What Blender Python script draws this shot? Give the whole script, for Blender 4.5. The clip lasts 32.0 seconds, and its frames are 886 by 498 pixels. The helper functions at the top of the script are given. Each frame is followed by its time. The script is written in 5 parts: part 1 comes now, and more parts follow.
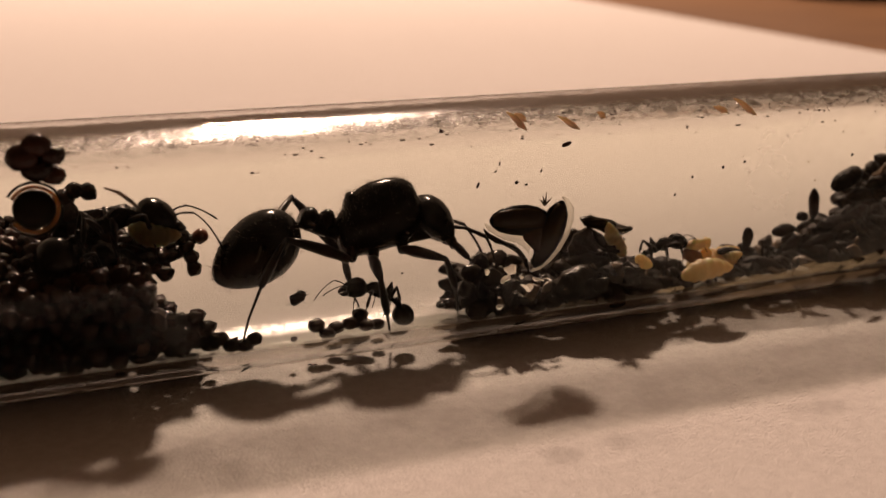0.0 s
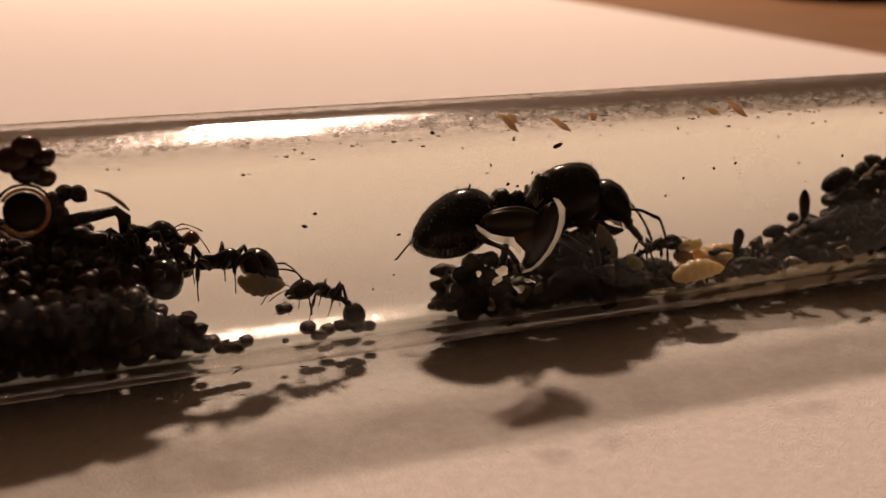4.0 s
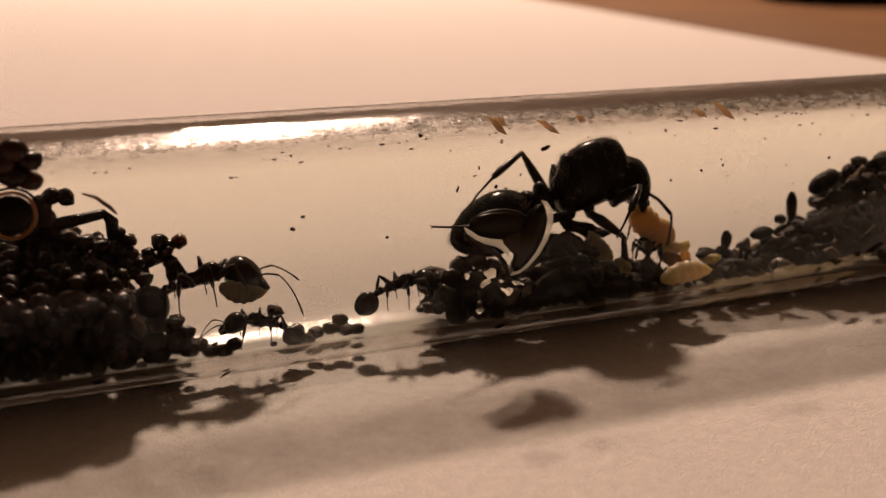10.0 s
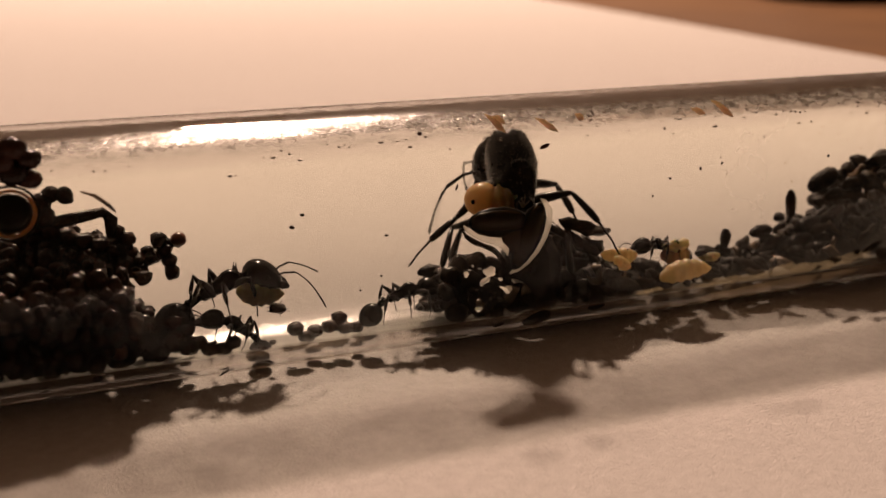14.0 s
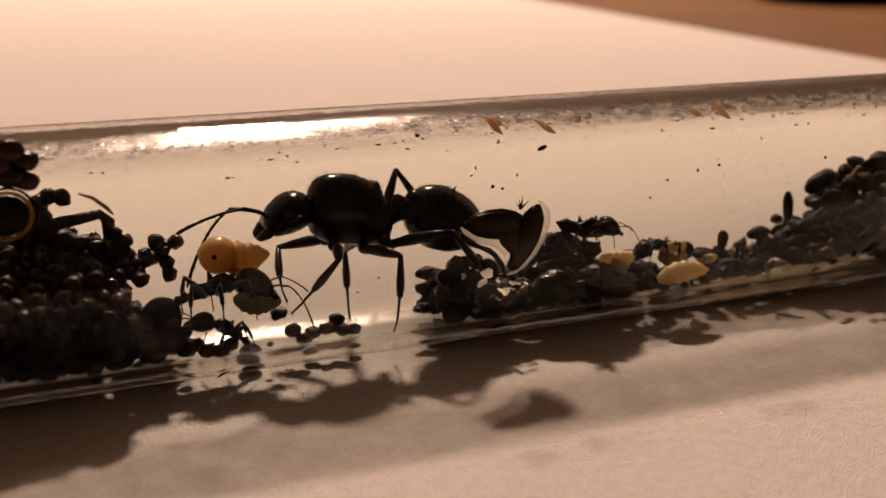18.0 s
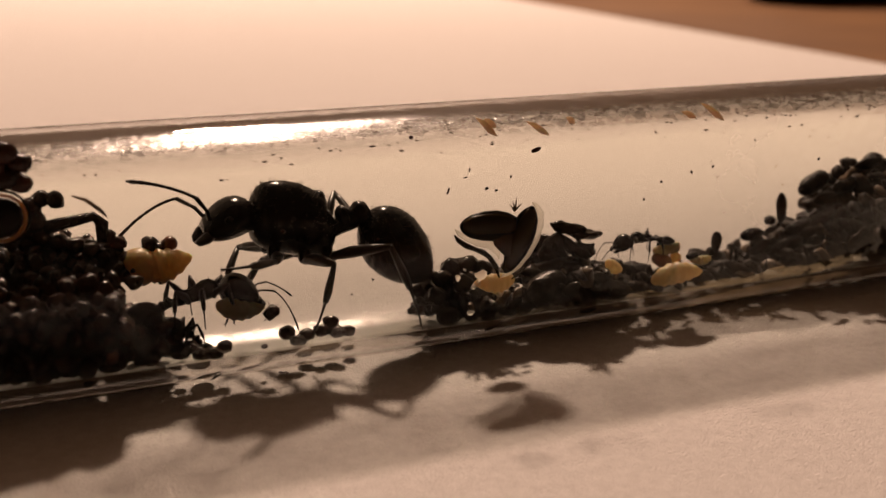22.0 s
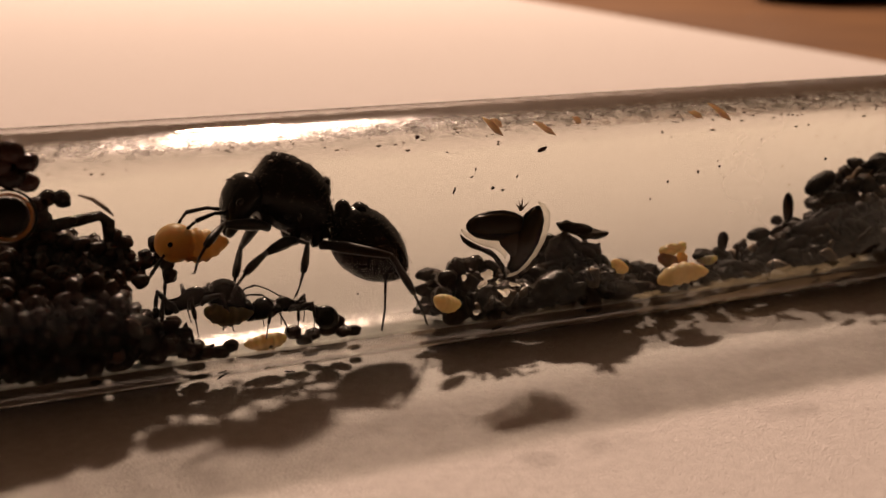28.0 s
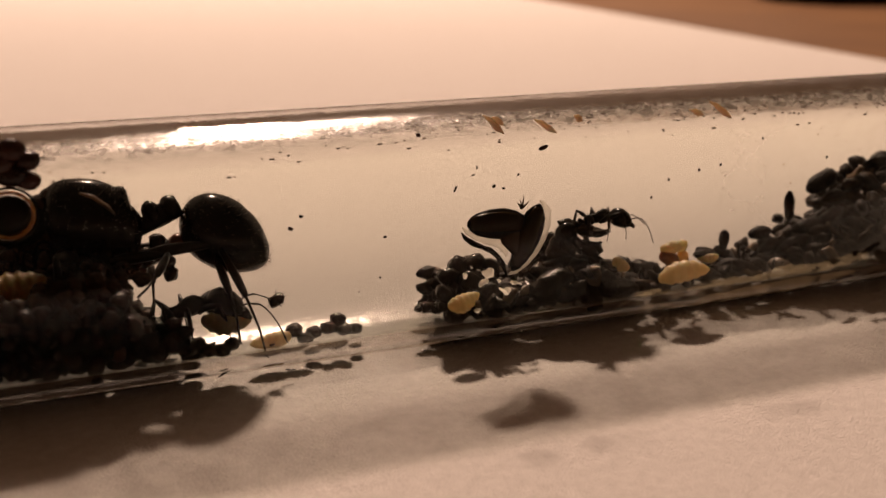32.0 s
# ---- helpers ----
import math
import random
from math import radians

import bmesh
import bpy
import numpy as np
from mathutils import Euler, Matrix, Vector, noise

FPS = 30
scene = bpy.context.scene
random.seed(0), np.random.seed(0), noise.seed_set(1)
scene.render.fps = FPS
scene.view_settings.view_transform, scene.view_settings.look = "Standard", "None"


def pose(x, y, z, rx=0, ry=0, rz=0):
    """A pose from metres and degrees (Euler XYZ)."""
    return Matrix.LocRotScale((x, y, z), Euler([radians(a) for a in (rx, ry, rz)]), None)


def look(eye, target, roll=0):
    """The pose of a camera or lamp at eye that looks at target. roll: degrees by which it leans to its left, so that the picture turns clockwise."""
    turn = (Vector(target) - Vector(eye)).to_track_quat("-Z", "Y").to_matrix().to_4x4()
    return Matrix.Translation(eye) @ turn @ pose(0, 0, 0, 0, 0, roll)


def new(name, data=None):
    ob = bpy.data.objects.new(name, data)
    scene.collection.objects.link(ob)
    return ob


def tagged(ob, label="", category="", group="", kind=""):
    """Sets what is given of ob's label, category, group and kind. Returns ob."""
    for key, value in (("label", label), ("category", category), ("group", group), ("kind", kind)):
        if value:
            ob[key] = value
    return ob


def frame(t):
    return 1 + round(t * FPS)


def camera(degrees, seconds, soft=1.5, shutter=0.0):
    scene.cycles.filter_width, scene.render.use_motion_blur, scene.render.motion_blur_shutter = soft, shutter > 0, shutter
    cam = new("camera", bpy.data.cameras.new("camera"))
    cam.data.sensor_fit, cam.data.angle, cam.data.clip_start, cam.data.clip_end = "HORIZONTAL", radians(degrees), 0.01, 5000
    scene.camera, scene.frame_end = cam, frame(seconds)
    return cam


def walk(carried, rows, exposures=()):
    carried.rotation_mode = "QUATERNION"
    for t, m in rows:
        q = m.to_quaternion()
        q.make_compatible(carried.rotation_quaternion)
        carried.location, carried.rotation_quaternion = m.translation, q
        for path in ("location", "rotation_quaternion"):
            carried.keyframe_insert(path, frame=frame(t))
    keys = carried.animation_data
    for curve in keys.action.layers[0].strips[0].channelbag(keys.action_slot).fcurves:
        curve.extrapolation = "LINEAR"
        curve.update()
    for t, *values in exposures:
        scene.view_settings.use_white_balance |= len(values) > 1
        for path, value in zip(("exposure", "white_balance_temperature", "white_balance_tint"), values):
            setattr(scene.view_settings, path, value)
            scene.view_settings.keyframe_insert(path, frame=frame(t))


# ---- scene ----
cam = camera(40.9, 32.0)
walk(cam, [
    (0, pose(-0.03154, -0.07059, 0.02661, 74.891, 0, -22.819)), (0.5, pose(-0.03154, -0.07059, 0.02661, 74.889, 0, -22.837)),
    (1, pose(-0.03154, -0.07059, 0.02661, 74.858, 0, -22.873)), (1.5, pose(-0.03154, -0.07059, 0.02661, 74.939, 0, -23.007)),
    (2, pose(-0.03154, -0.07059, 0.02661, 74.950, 0, -23.060)), (2.5, pose(-0.03154, -0.07059, 0.02661, 75.045, 0, -23.241)),
    (3, pose(-0.03154, -0.07059, 0.02661, 74.970, 0, -23.265)), (3.5, pose(-0.03154, -0.07059, 0.02661, 74.962, 0, -23.237)),
    (5.5, pose(-0.03154, -0.07059, 0.02661, 75.000, 0, -23.419)), (6, pose(-0.03154, -0.07059, 0.02661, 75.008, 0, -23.510)),
    (6.5, pose(-0.03154, -0.07059, 0.02661, 75.093, 0, -23.530)), (7, pose(-0.03154, -0.07059, 0.02661, 75.024, 0, -23.542)),
    (7.5, pose(-0.03154, -0.07059, 0.02661, 74.983, 0, -23.558)), (8, pose(-0.03154, -0.07059, 0.02661, 74.977, 0, -23.634)),
    (8.5, pose(-0.03154, -0.07059, 0.02661, 75.090, 0, -23.581)), (9, pose(-0.03154, -0.07059, 0.02661, 75.110, 0, -23.744)),
    (9.5, pose(-0.03154, -0.07059, 0.02661, 75.101, 0, -23.848)), (10, pose(-0.03154, -0.07059, 0.02661, 75.092, 0, -23.829)),
    (10.5, pose(-0.03154, -0.07059, 0.02661, 75.007, 0, -23.758)), (11, pose(-0.03154, -0.07059, 0.02661, 75.012, 0, -23.864)),
    (11.5, pose(-0.03154, -0.07059, 0.02661, 75.061, 0, -23.852)), (12, pose(-0.03154, -0.07059, 0.02661, 75.132, 0, -23.911)),
    (12.5, pose(-0.03154, -0.07059, 0.02661, 75.156, 0, -23.956)), (13, pose(-0.03154, -0.07059, 0.02661, 75.158, 0, -23.961)),
    (13.5, pose(-0.03154, -0.07059, 0.02661, 75.090, 0, -23.960)), (14, pose(-0.03154, -0.07059, 0.02661, 75.006, 0, -23.870)),
    (14.5, pose(-0.03154, -0.07059, 0.02661, 75.129, 0, -23.960)), (16.5, pose(-0.03154, -0.07059, 0.02661, 75.086, 0, -24.019)),
    (17, pose(-0.03154, -0.07059, 0.02661, 75.048, 0, -23.987)), (17.5, pose(-0.03154, -0.07059, 0.02661, 75.084, 0, -24.035)),
    (18, pose(-0.03154, -0.07059, 0.02661, 75.093, 0, -23.994)), (18.5, pose(-0.03154, -0.07059, 0.02661, 75.090, 0, -23.984)),
    (19, pose(-0.03154, -0.07059, 0.02661, 75.090, 0, -24.070)), (19.5, pose(-0.03154, -0.07059, 0.02661, 75.051, 0, -24.110)),
    (20, pose(-0.03154, -0.07059, 0.02661, 75.004, 0, -24.326)), (20.5, pose(-0.03154, -0.07059, 0.02661, 75.117, 0, -24.297)),
    (21, pose(-0.03154, -0.07059, 0.02661, 75.170, 0, -24.296)), (21.5, pose(-0.03154, -0.07059, 0.02661, 75.188, 0, -24.322)),
    (22, pose(-0.03154, -0.07059, 0.02661, 75.183, 0, -24.290)), (22.5, pose(-0.03154, -0.07059, 0.02661, 75.112, 0, -24.279)),
    (23, pose(-0.03154, -0.07059, 0.02661, 75.065, 0, -24.237)), (23.5, pose(-0.03154, -0.07059, 0.02661, 75.215, 0, -24.343)),
    (24, pose(-0.03154, -0.07059, 0.02661, 75.192, 0, -24.310)), (24.5, pose(-0.03154, -0.07059, 0.02661, 75.221, 0, -24.418)),
    (25, pose(-0.03154, -0.07059, 0.02661, 75.149, 0, -24.244)), (25.5, pose(-0.03154, -0.07059, 0.02661, 75.102, 0, -24.293)),
    (27.5, pose(-0.03154, -0.07059, 0.02661, 75.144, 0, -24.192)), (28, pose(-0.03154, -0.07059, 0.02661, 75.163, 0, -23.989)),
    (28.5, pose(-0.03154, -0.07059, 0.02661, 75.162, 0, -23.982)), (29, pose(-0.03154, -0.07059, 0.02661, 75.139, 0, -24.064)),
    (29.5, pose(-0.03154, -0.07059, 0.02661, 75.115, 0, -23.800)), (30, pose(-0.03154, -0.07059, 0.02661, 75.254, 0, -23.937)),
    (30.5, pose(-0.03154, -0.07059, 0.02661, 75.195, 0, -23.907)), (31, pose(-0.03154, -0.07059, 0.02661, 75.262, 0, -24.117)),
    (31.5, pose(-0.03154, -0.07059, 0.02661, 75.137, 0, -23.875)), (32, pose(-0.03154, -0.07059, 0.02661, 75.075, 0, -23.934))])
cam.data.dof.use_dof = True
cam.data.dof.focus_distance = 0.075
cam.data.dof.aperture_fstop = 60.0

# ---- light: one warm lamp bar behind the tube, a dim warm room ----
MM = 0.001
world = bpy.data.worlds.new("room")
scene.world = world
world.use_nodes = True
world.node_tree.nodes["Background"].inputs[0].default_value = (1.0, 0.50, 0.26, 1)
world.node_tree.nodes["Background"].inputs[1].default_value = 0.085
lamp_data = bpy.data.lights.new("lamp_light", "AREA")
lamp_data.shape, lamp_data.size, lamp_data.size_y = "RECTANGLE", 0.105, 0.070
lamp_data.energy, lamp_data.color = 17.6, (1.0, 0.676, 0.505)
lamp_light = new("lamp_light", lamp_data)
lamp_light.matrix_world = look((0.285, 0.892, 0.873), (0.0, 0.0, 0.005))


scene.cycles.caustics_refractive = False


# ---- materials ----
def nodes(name):
    mat = bpy.data.materials.new(name)
    mat.use_nodes = True
    nt = mat.node_tree
    return mat, nt, nt.nodes["Principled BSDF"]


def noise_at(nt, scale, detail=4.0, rough=0.6):
    co = nt.nodes.new("ShaderNodeTexCoord")
    tex = nt.nodes.new("ShaderNodeTexNoise")
    tex.inputs["Scale"].default_value, tex.inputs["Detail"].default_value = scale, detail
    tex.inputs["Roughness"].default_value = rough
    nt.links.new(co.outputs["Object"], tex.inputs["Vector"])
    return tex


def ramp(nt, source, stops):
    r = nt.nodes.new("ShaderNodeValToRGB")
    els = r.color_ramp.elements
    while len(els) < len(stops):
        els.new(0.5)
    for e, (p, c) in zip(els, stops):
        e.position, e.color = p, (*c, 1)
    nt.links.new(source, r.inputs[0])
    return r.outputs[0]


def bump(nt, bsdf, source, strength, distance):
    b = nt.nodes.new("ShaderNodeBump")
    b.inputs["Strength"].default_value, b.inputs["Distance"].default_value = strength, distance
    nt.links.new(source, b.inputs["Height"])
    nt.links.new(b.outputs[0], bsdf.inputs["Normal"])


def surface(name, stops, scale, rough, relief=0.0, depth=0.0001, subsurface=0.0, coat=0.0, spread=0.0, metal=0.0, gloss=0.5):
    mat, nt, bsdf = nodes(name)
    tex = noise_at(nt, scale)
    col = ramp(nt, tex.outputs["Fac"], stops)
    if spread:
        info = nt.nodes.new("ShaderNodeObjectInfo")
        hsv = nt.nodes.new("ShaderNodeHueSaturation")
        rng = nt.nodes.new("ShaderNodeMapRange")
        rng.inputs["To Min"].default_value, rng.inputs["To Max"].default_value = 1 - spread, 1 + spread
        nt.links.new(info.outputs["Random"], rng.inputs["Value"])
        nt.links.new(rng.outputs[0], hsv.inputs["Value"])
        nt.links.new(col, hsv.inputs["Color"])
        col = hsv.outputs[0]
    nt.links.new(col, bsdf.inputs["Base Color"])
    bsdf.inputs["Roughness"].default_value = rough
    bsdf.inputs["Metallic"].default_value = metal
    bsdf.inputs["Specular IOR Level"].default_value = gloss
    bsdf.inputs["Coat Weight"].default_value = coat
    if subsurface:
        bsdf.inputs["Subsurface Weight"].default_value = subsurface
        bsdf.inputs["Subsurface Radius"].default_value = (1.0, 0.55, 0.2)
        bsdf.inputs["Subsurface Scale"].default_value = 0.0012
    if relief:
        fine = noise_at(nt, scale * 4, 3.0)
        bump(nt, bsdf, fine.outputs["Fac"], relief, depth)
    return mat


def fleshy(name, stops, share, rough=0.35, see_through=0.0):
    """Light passes into soft bodies and thin rims and glows out on the far side."""
    mat = surface(name, stops, 500, rough, 0.15, 0.00004, subsurface=0.5)
    nt = mat.node_tree
    bsdf, out = nt.nodes["Principled BSDF"], nt.nodes["Material Output"]
    thin = nt.nodes.new("ShaderNodeBsdfTranslucent")
    mix = nt.nodes.new("ShaderNodeMixShader")
    mix.inputs[0].default_value = share
    nt.links.new(bsdf.inputs["Base Color"].links[0].from_socket, thin.inputs[0])
    nt.links.new(bsdf.outputs[0], mix.inputs[1])
    nt.links.new(thin.outputs[0], mix.inputs[2])
    last = mix
    if see_through:
        clear = nt.nodes.new("ShaderNodeBsdfTransparent")
        last = nt.nodes.new("ShaderNodeMixShader")
        last.inputs[0].default_value = see_through
        nt.links.new(mix.outputs[0], last.inputs[1])
        nt.links.new(clear.outputs[0], last.inputs[2])
    nt.links.new(last.outputs[0], out.inputs["Surface"])
    return mat


PAPER = surface("white_paper", [(0.3, (0.76, 0.73, 0.70)), (0.7, (0.88, 0.85, 0.82))], 1300, 0.8, 0.9, 0.0002)
WOOD = surface("table_wood", [(0.3, (0.17, 0.075, 0.022)), (0.7, (0.25, 0.12, 0.038))], 14, 0.45, 0.2, 0.0002)
DARK_CASE = surface("dark_plastic", [(0.3, (0.012, 0.011, 0.010)), (0.7, (0.02, 0.018, 0.016))], 60, 0.35)
CHITIN = surface("black_chitin", [(0.3, (0.004, 0.0032, 0.003)), (0.7, (0.010, 0.007, 0.006))], 700, 0.17, 0.4, 0.00004, gloss=0.13)
GASTER = surface("glossy_chitin", [(0.3, (0.004, 0.0035, 0.0035)), (0.7, (0.008, 0.0065, 0.006))], 500, 0.16, 0.3, 0.00003, gloss=0.16)
LIMB = surface("brown_black_limb", [(0.3, (0.005, 0.0035, 0.003)), (0.7, (0.016, 0.009, 0.005))], 900, 0.33, gloss=0.2)
SEED = surface("dark_round_seed", [(0.3, (0.010, 0.004, 0.003)), (0.62, (0.034, 0.011, 0.007)), (0.8, (0.09, 0.030, 0.014))], 900, 0.17, 0.8, 0.00014, spread=0.6, gloss=0.28)
GRAIN = surface("dark_long_seed", [(0.3, (0.006, 0.004, 0.003)), (0.6, (0.026, 0.014, 0.007)), (0.85, (0.075, 0.040, 0.018))], 800, 0.36, 0.9, 0.00016, spread=0.6, gloss=0.08)
WET = surface("damp_black_husk", [(0.3, (0.008, 0.0055, 0.0035)), (0.7, (0.040, 0.026, 0.015))], 420, 0.22, 1.0, 0.0002, gloss=0.16)
HAIR = surface("fine_hair", [(0.3, (0.06, 0.035, 0.018)), (0.7, (0.16, 0.10, 0.05))], 900, 0.3)
RED_SEED = surface("reddish_seed", [(0.3, (0.10, 0.022, 0.010)), (0.7, (0.22, 0.06, 0.02))], 800, 0.3, 0.3, 0.00005, subsurface=0.3)
PUPA = fleshy("amber_pupa", [(0.3, (0.90, 0.63, 0.28)), (0.7, (0.97, 0.75, 0.40))], 0.5)
BROWN_PUPA = fleshy("brown_pupa", [(0.3, (0.30, 0.13, 0.05)), (0.7, (0.48, 0.24, 0.10))], 0.4)
GRUB = fleshy("pale_larva", [(0.3, (0.92, 0.72, 0.40)), (0.7, (0.97, 0.85, 0.58))], 0.5)
# near-white rim colour stands for bright background bent by the drop
RIM = fleshy("cream_rim", [(0.3, (0.97, 0.91, 0.78)), (0.7, (0.99, 0.96, 0.88))], 0.92, 0.35, 0.5)
# whitish colour stands for the light shining through drops on the mound
GLISTEN = fleshy("glistening_drop", [(0.3, (0.90, 0.84, 0.74)), (0.7, (0.98, 0.95, 0.88))], 0.85, 0.08, 0.25)
DAMP_EDGE = fleshy("damp_edge", [(0.3, (0.30, 0.20, 0.16)), (0.7, (0.46, 0.33, 0.27))], 0.5)
# near-black of the drop's refracted lobes and of the ringed seed
NEAR_BLACK = surface("dark_husk", [(0.3, (0.004, 0.003, 0.002)), (0.75, (0.016, 0.010, 0.005))], 350, 0.3, 0.2, 0.00003, gloss=0.1)
# brown of the lit lobe centres, put into the colour
BROWN_LOBE = surface("brown_lobe", [(0.3, (0.035, 0.018, 0.007)), (0.75, (0.09, 0.048, 0.018))], 260, 0.25, 0.2, 0.00003, subsurface=0.3, gloss=0.25)
SMEAR = fleshy("pale_smear", [(0.3, (0.62, 0.48, 0.34)), (0.7, (0.86, 0.74, 0.58))], 0.7)
STRAW = surface("straw", [(0.3, (0.10, 0.06, 0.03)), (0.7, (0.20, 0.13, 0.07))], 700, 0.5, 0.3, 0.00004)


def glass_material(name, most, grit_depth):
    mat, nt, bsdf = nodes(name)
    bsdf.inputs["Base Color"].default_value = (1.0, 0.996, 0.985, 1)
    bsdf.inputs["Transmission Weight"].default_value = 1.0
    bsdf.inputs["IOR"].default_value = 1.18
    # scuffed along the top of the tube
    co = nt.nodes.new("ShaderNodeTexCoord")
    sep = nt.nodes.new("ShaderNodeSeparateXYZ")
    nt.links.new(co.outputs["Object"], sep.inputs[0])
    rng = nt.nodes.new("ShaderNodeMapRange")
    for key, val in (("From Min", 0.0120), ("From Max", 0.0160)):
        rng.inputs[key].default_value = val
    nt.links.new(sep.outputs["Z"], rng.inputs["Value"])
    band = ramp(nt, rng.outputs[0], [(0.0, (0.015,) * 3), (0.44, (0.02,) * 3), (0.52, (most,) * 3), (0.62, (most,) * 3), (0.85, (0.02,) * 3)])
    nt.links.new(band, bsdf.inputs["Roughness"])
    bsdf.inputs["Specular IOR Level"].default_value = 0.07
    tex = noise_at(nt, 900, 5.0)
    grit = nt.nodes.new("ShaderNodeMath")
    grit.operation = "MULTIPLY"
    nt.links.new(tex.outputs["Fac"], grit.inputs[0])
    nt.links.new(band, grit.inputs[1])
    bump(nt, bsdf, grit.outputs[0], 0.6, grit_depth)
    return mat


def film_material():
    """Dusty inner-wall film: lets most light through, less on top for the tube's shadow."""
    mat, nt, bsdf = nodes("wall_film")
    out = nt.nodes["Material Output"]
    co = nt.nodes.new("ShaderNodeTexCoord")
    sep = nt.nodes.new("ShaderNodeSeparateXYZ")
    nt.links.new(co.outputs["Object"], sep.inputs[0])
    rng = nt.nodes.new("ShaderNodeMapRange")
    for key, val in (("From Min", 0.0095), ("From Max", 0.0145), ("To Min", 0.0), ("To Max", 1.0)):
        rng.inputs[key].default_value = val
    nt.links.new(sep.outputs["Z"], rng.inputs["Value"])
    # tint darkens towards the top to stand for the tube's own shadow band
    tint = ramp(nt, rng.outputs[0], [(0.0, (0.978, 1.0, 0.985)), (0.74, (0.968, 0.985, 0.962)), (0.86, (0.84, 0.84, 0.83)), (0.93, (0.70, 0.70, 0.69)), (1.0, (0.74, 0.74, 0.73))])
    clear = nt.nodes.new("ShaderNodeBsdfTransparent")
    nt.links.new(tint, clear.inputs[0])
    dust = nt.nodes.new("ShaderNodeBsdfTranslucent")
    dust.inputs[0].default_value = (0.97, 0.95, 0.85, 1)
    mix = nt.nodes.new("ShaderNodeMixShader")
    tex = noise_at(nt, 300, 6.0, 0.7)
    fac = ramp(nt, tex.outputs["Fac"], [(0.52, (0.0, 0.0, 0.0)), (0.85, (0.02, 0.02, 0.02))])
    far = nt.nodes.new("ShaderNodeMapRange")
    for key, val in (("From Min", 0.024), ("From Max", 0.042), ("To Min", 0.0), ("To Max", 0.14)):
        far.inputs[key].default_value = val
    nt.links.new(sep.outputs["X"], far.inputs["Value"])
    patch = nt.nodes.new("ShaderNodeMath")
    patch.operation = "MULTIPLY"
    cloud = noise_at(nt, 90, 5.0, 0.65)
    nt.links.new(ramp(nt, cloud.outputs["Fac"], [(0.40, (0, 0, 0)), (0.70, (1, 1, 1))]), patch.inputs[0])
    nt.links.new(far.outputs[0], patch.inputs[1])
    # grey-brown breath of dirt low on the wall over the long seeds
    haze = nt.nodes.new("ShaderNodeMapRange")
    for key, val in (("From Min", -0.003), ("From Max", 0.008), ("To Min", 0.0), ("To Max", 0.006)):
        haze.inputs[key].default_value = val
    nt.links.new(sep.outputs["X"], haze.inputs["Value"])
    below = nt.nodes.new("ShaderNodeMapRange")
    for key, val in (("From Min", 0.0090), ("From Max", 0.0050), ("To Min", 0.0), ("To Max", 1.0)):
        below.inputs[key].default_value = val
    nt.links.new(sep.outputs["Z"], below.inputs["Value"])
    veil = nt.nodes.new("ShaderNodeMath")
    veil.operation = "MULTIPLY_ADD"
    nt.links.new(haze.outputs[0], veil.inputs[0])
    nt.links.new(below.outputs[0], veil.inputs[1])
    nt.links.new(fac, veil.inputs[2])
    both = nt.nodes.new("ShaderNodeMath")
    both.operation = "ADD"
    nt.links.new(veil.outputs[0], both.inputs[0])
    nt.links.new(patch.outputs[0], both.inputs[1])
    # added veil on the far half; it makes the tube's shadow on the paper
    shadow_share = nt.nodes.new("ShaderNodeMapRange")
    for key, val in (("From Min", -0.0010), ("From Max", 0.0035), ("To Min", 0.0), ("To Max", 0.24)):
        shadow_share.inputs[key].default_value = val
    nt.links.new(sep.outputs["Y"], shadow_share.inputs["Value"])
    total = nt.nodes.new("ShaderNodeMath")
    total.operation = "ADD"
    nt.links.new(both.outputs[0], total.inputs[0])
    nt.links.new(shadow_share.outputs[0], total.inputs[1])
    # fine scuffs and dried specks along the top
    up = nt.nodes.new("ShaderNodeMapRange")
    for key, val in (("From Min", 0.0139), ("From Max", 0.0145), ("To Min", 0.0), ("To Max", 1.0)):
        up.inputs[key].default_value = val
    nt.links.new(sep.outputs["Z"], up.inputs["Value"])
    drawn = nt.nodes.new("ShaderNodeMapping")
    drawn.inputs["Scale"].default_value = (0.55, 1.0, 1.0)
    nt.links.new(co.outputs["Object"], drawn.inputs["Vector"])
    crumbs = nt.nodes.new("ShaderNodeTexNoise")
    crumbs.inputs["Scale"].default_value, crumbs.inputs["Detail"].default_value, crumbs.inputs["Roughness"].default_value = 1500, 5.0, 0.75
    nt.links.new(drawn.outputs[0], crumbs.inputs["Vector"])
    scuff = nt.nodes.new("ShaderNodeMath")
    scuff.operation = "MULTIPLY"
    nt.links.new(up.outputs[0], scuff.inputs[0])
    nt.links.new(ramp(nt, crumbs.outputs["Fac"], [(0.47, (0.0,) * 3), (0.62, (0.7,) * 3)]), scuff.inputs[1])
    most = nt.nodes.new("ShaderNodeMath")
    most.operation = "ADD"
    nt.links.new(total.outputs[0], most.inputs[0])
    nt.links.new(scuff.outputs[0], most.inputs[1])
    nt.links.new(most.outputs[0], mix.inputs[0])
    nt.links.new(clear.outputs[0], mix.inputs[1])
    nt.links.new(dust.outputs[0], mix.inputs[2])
    # gloss bands at top and floor that stand in for the glass's lamp highlights
    high = nt.nodes.new("ShaderNodeMapRange")
    for key, val in (("From Min", 0.0144), ("From Max", 0.0149), ("To Min", 0.0), ("To Max", 1.0)):
        high.inputs[key].default_value = val
    nt.links.new(sep.outputs["Z"], high.inputs["Value"])
    low = nt.nodes.new("ShaderNodeMapRange")
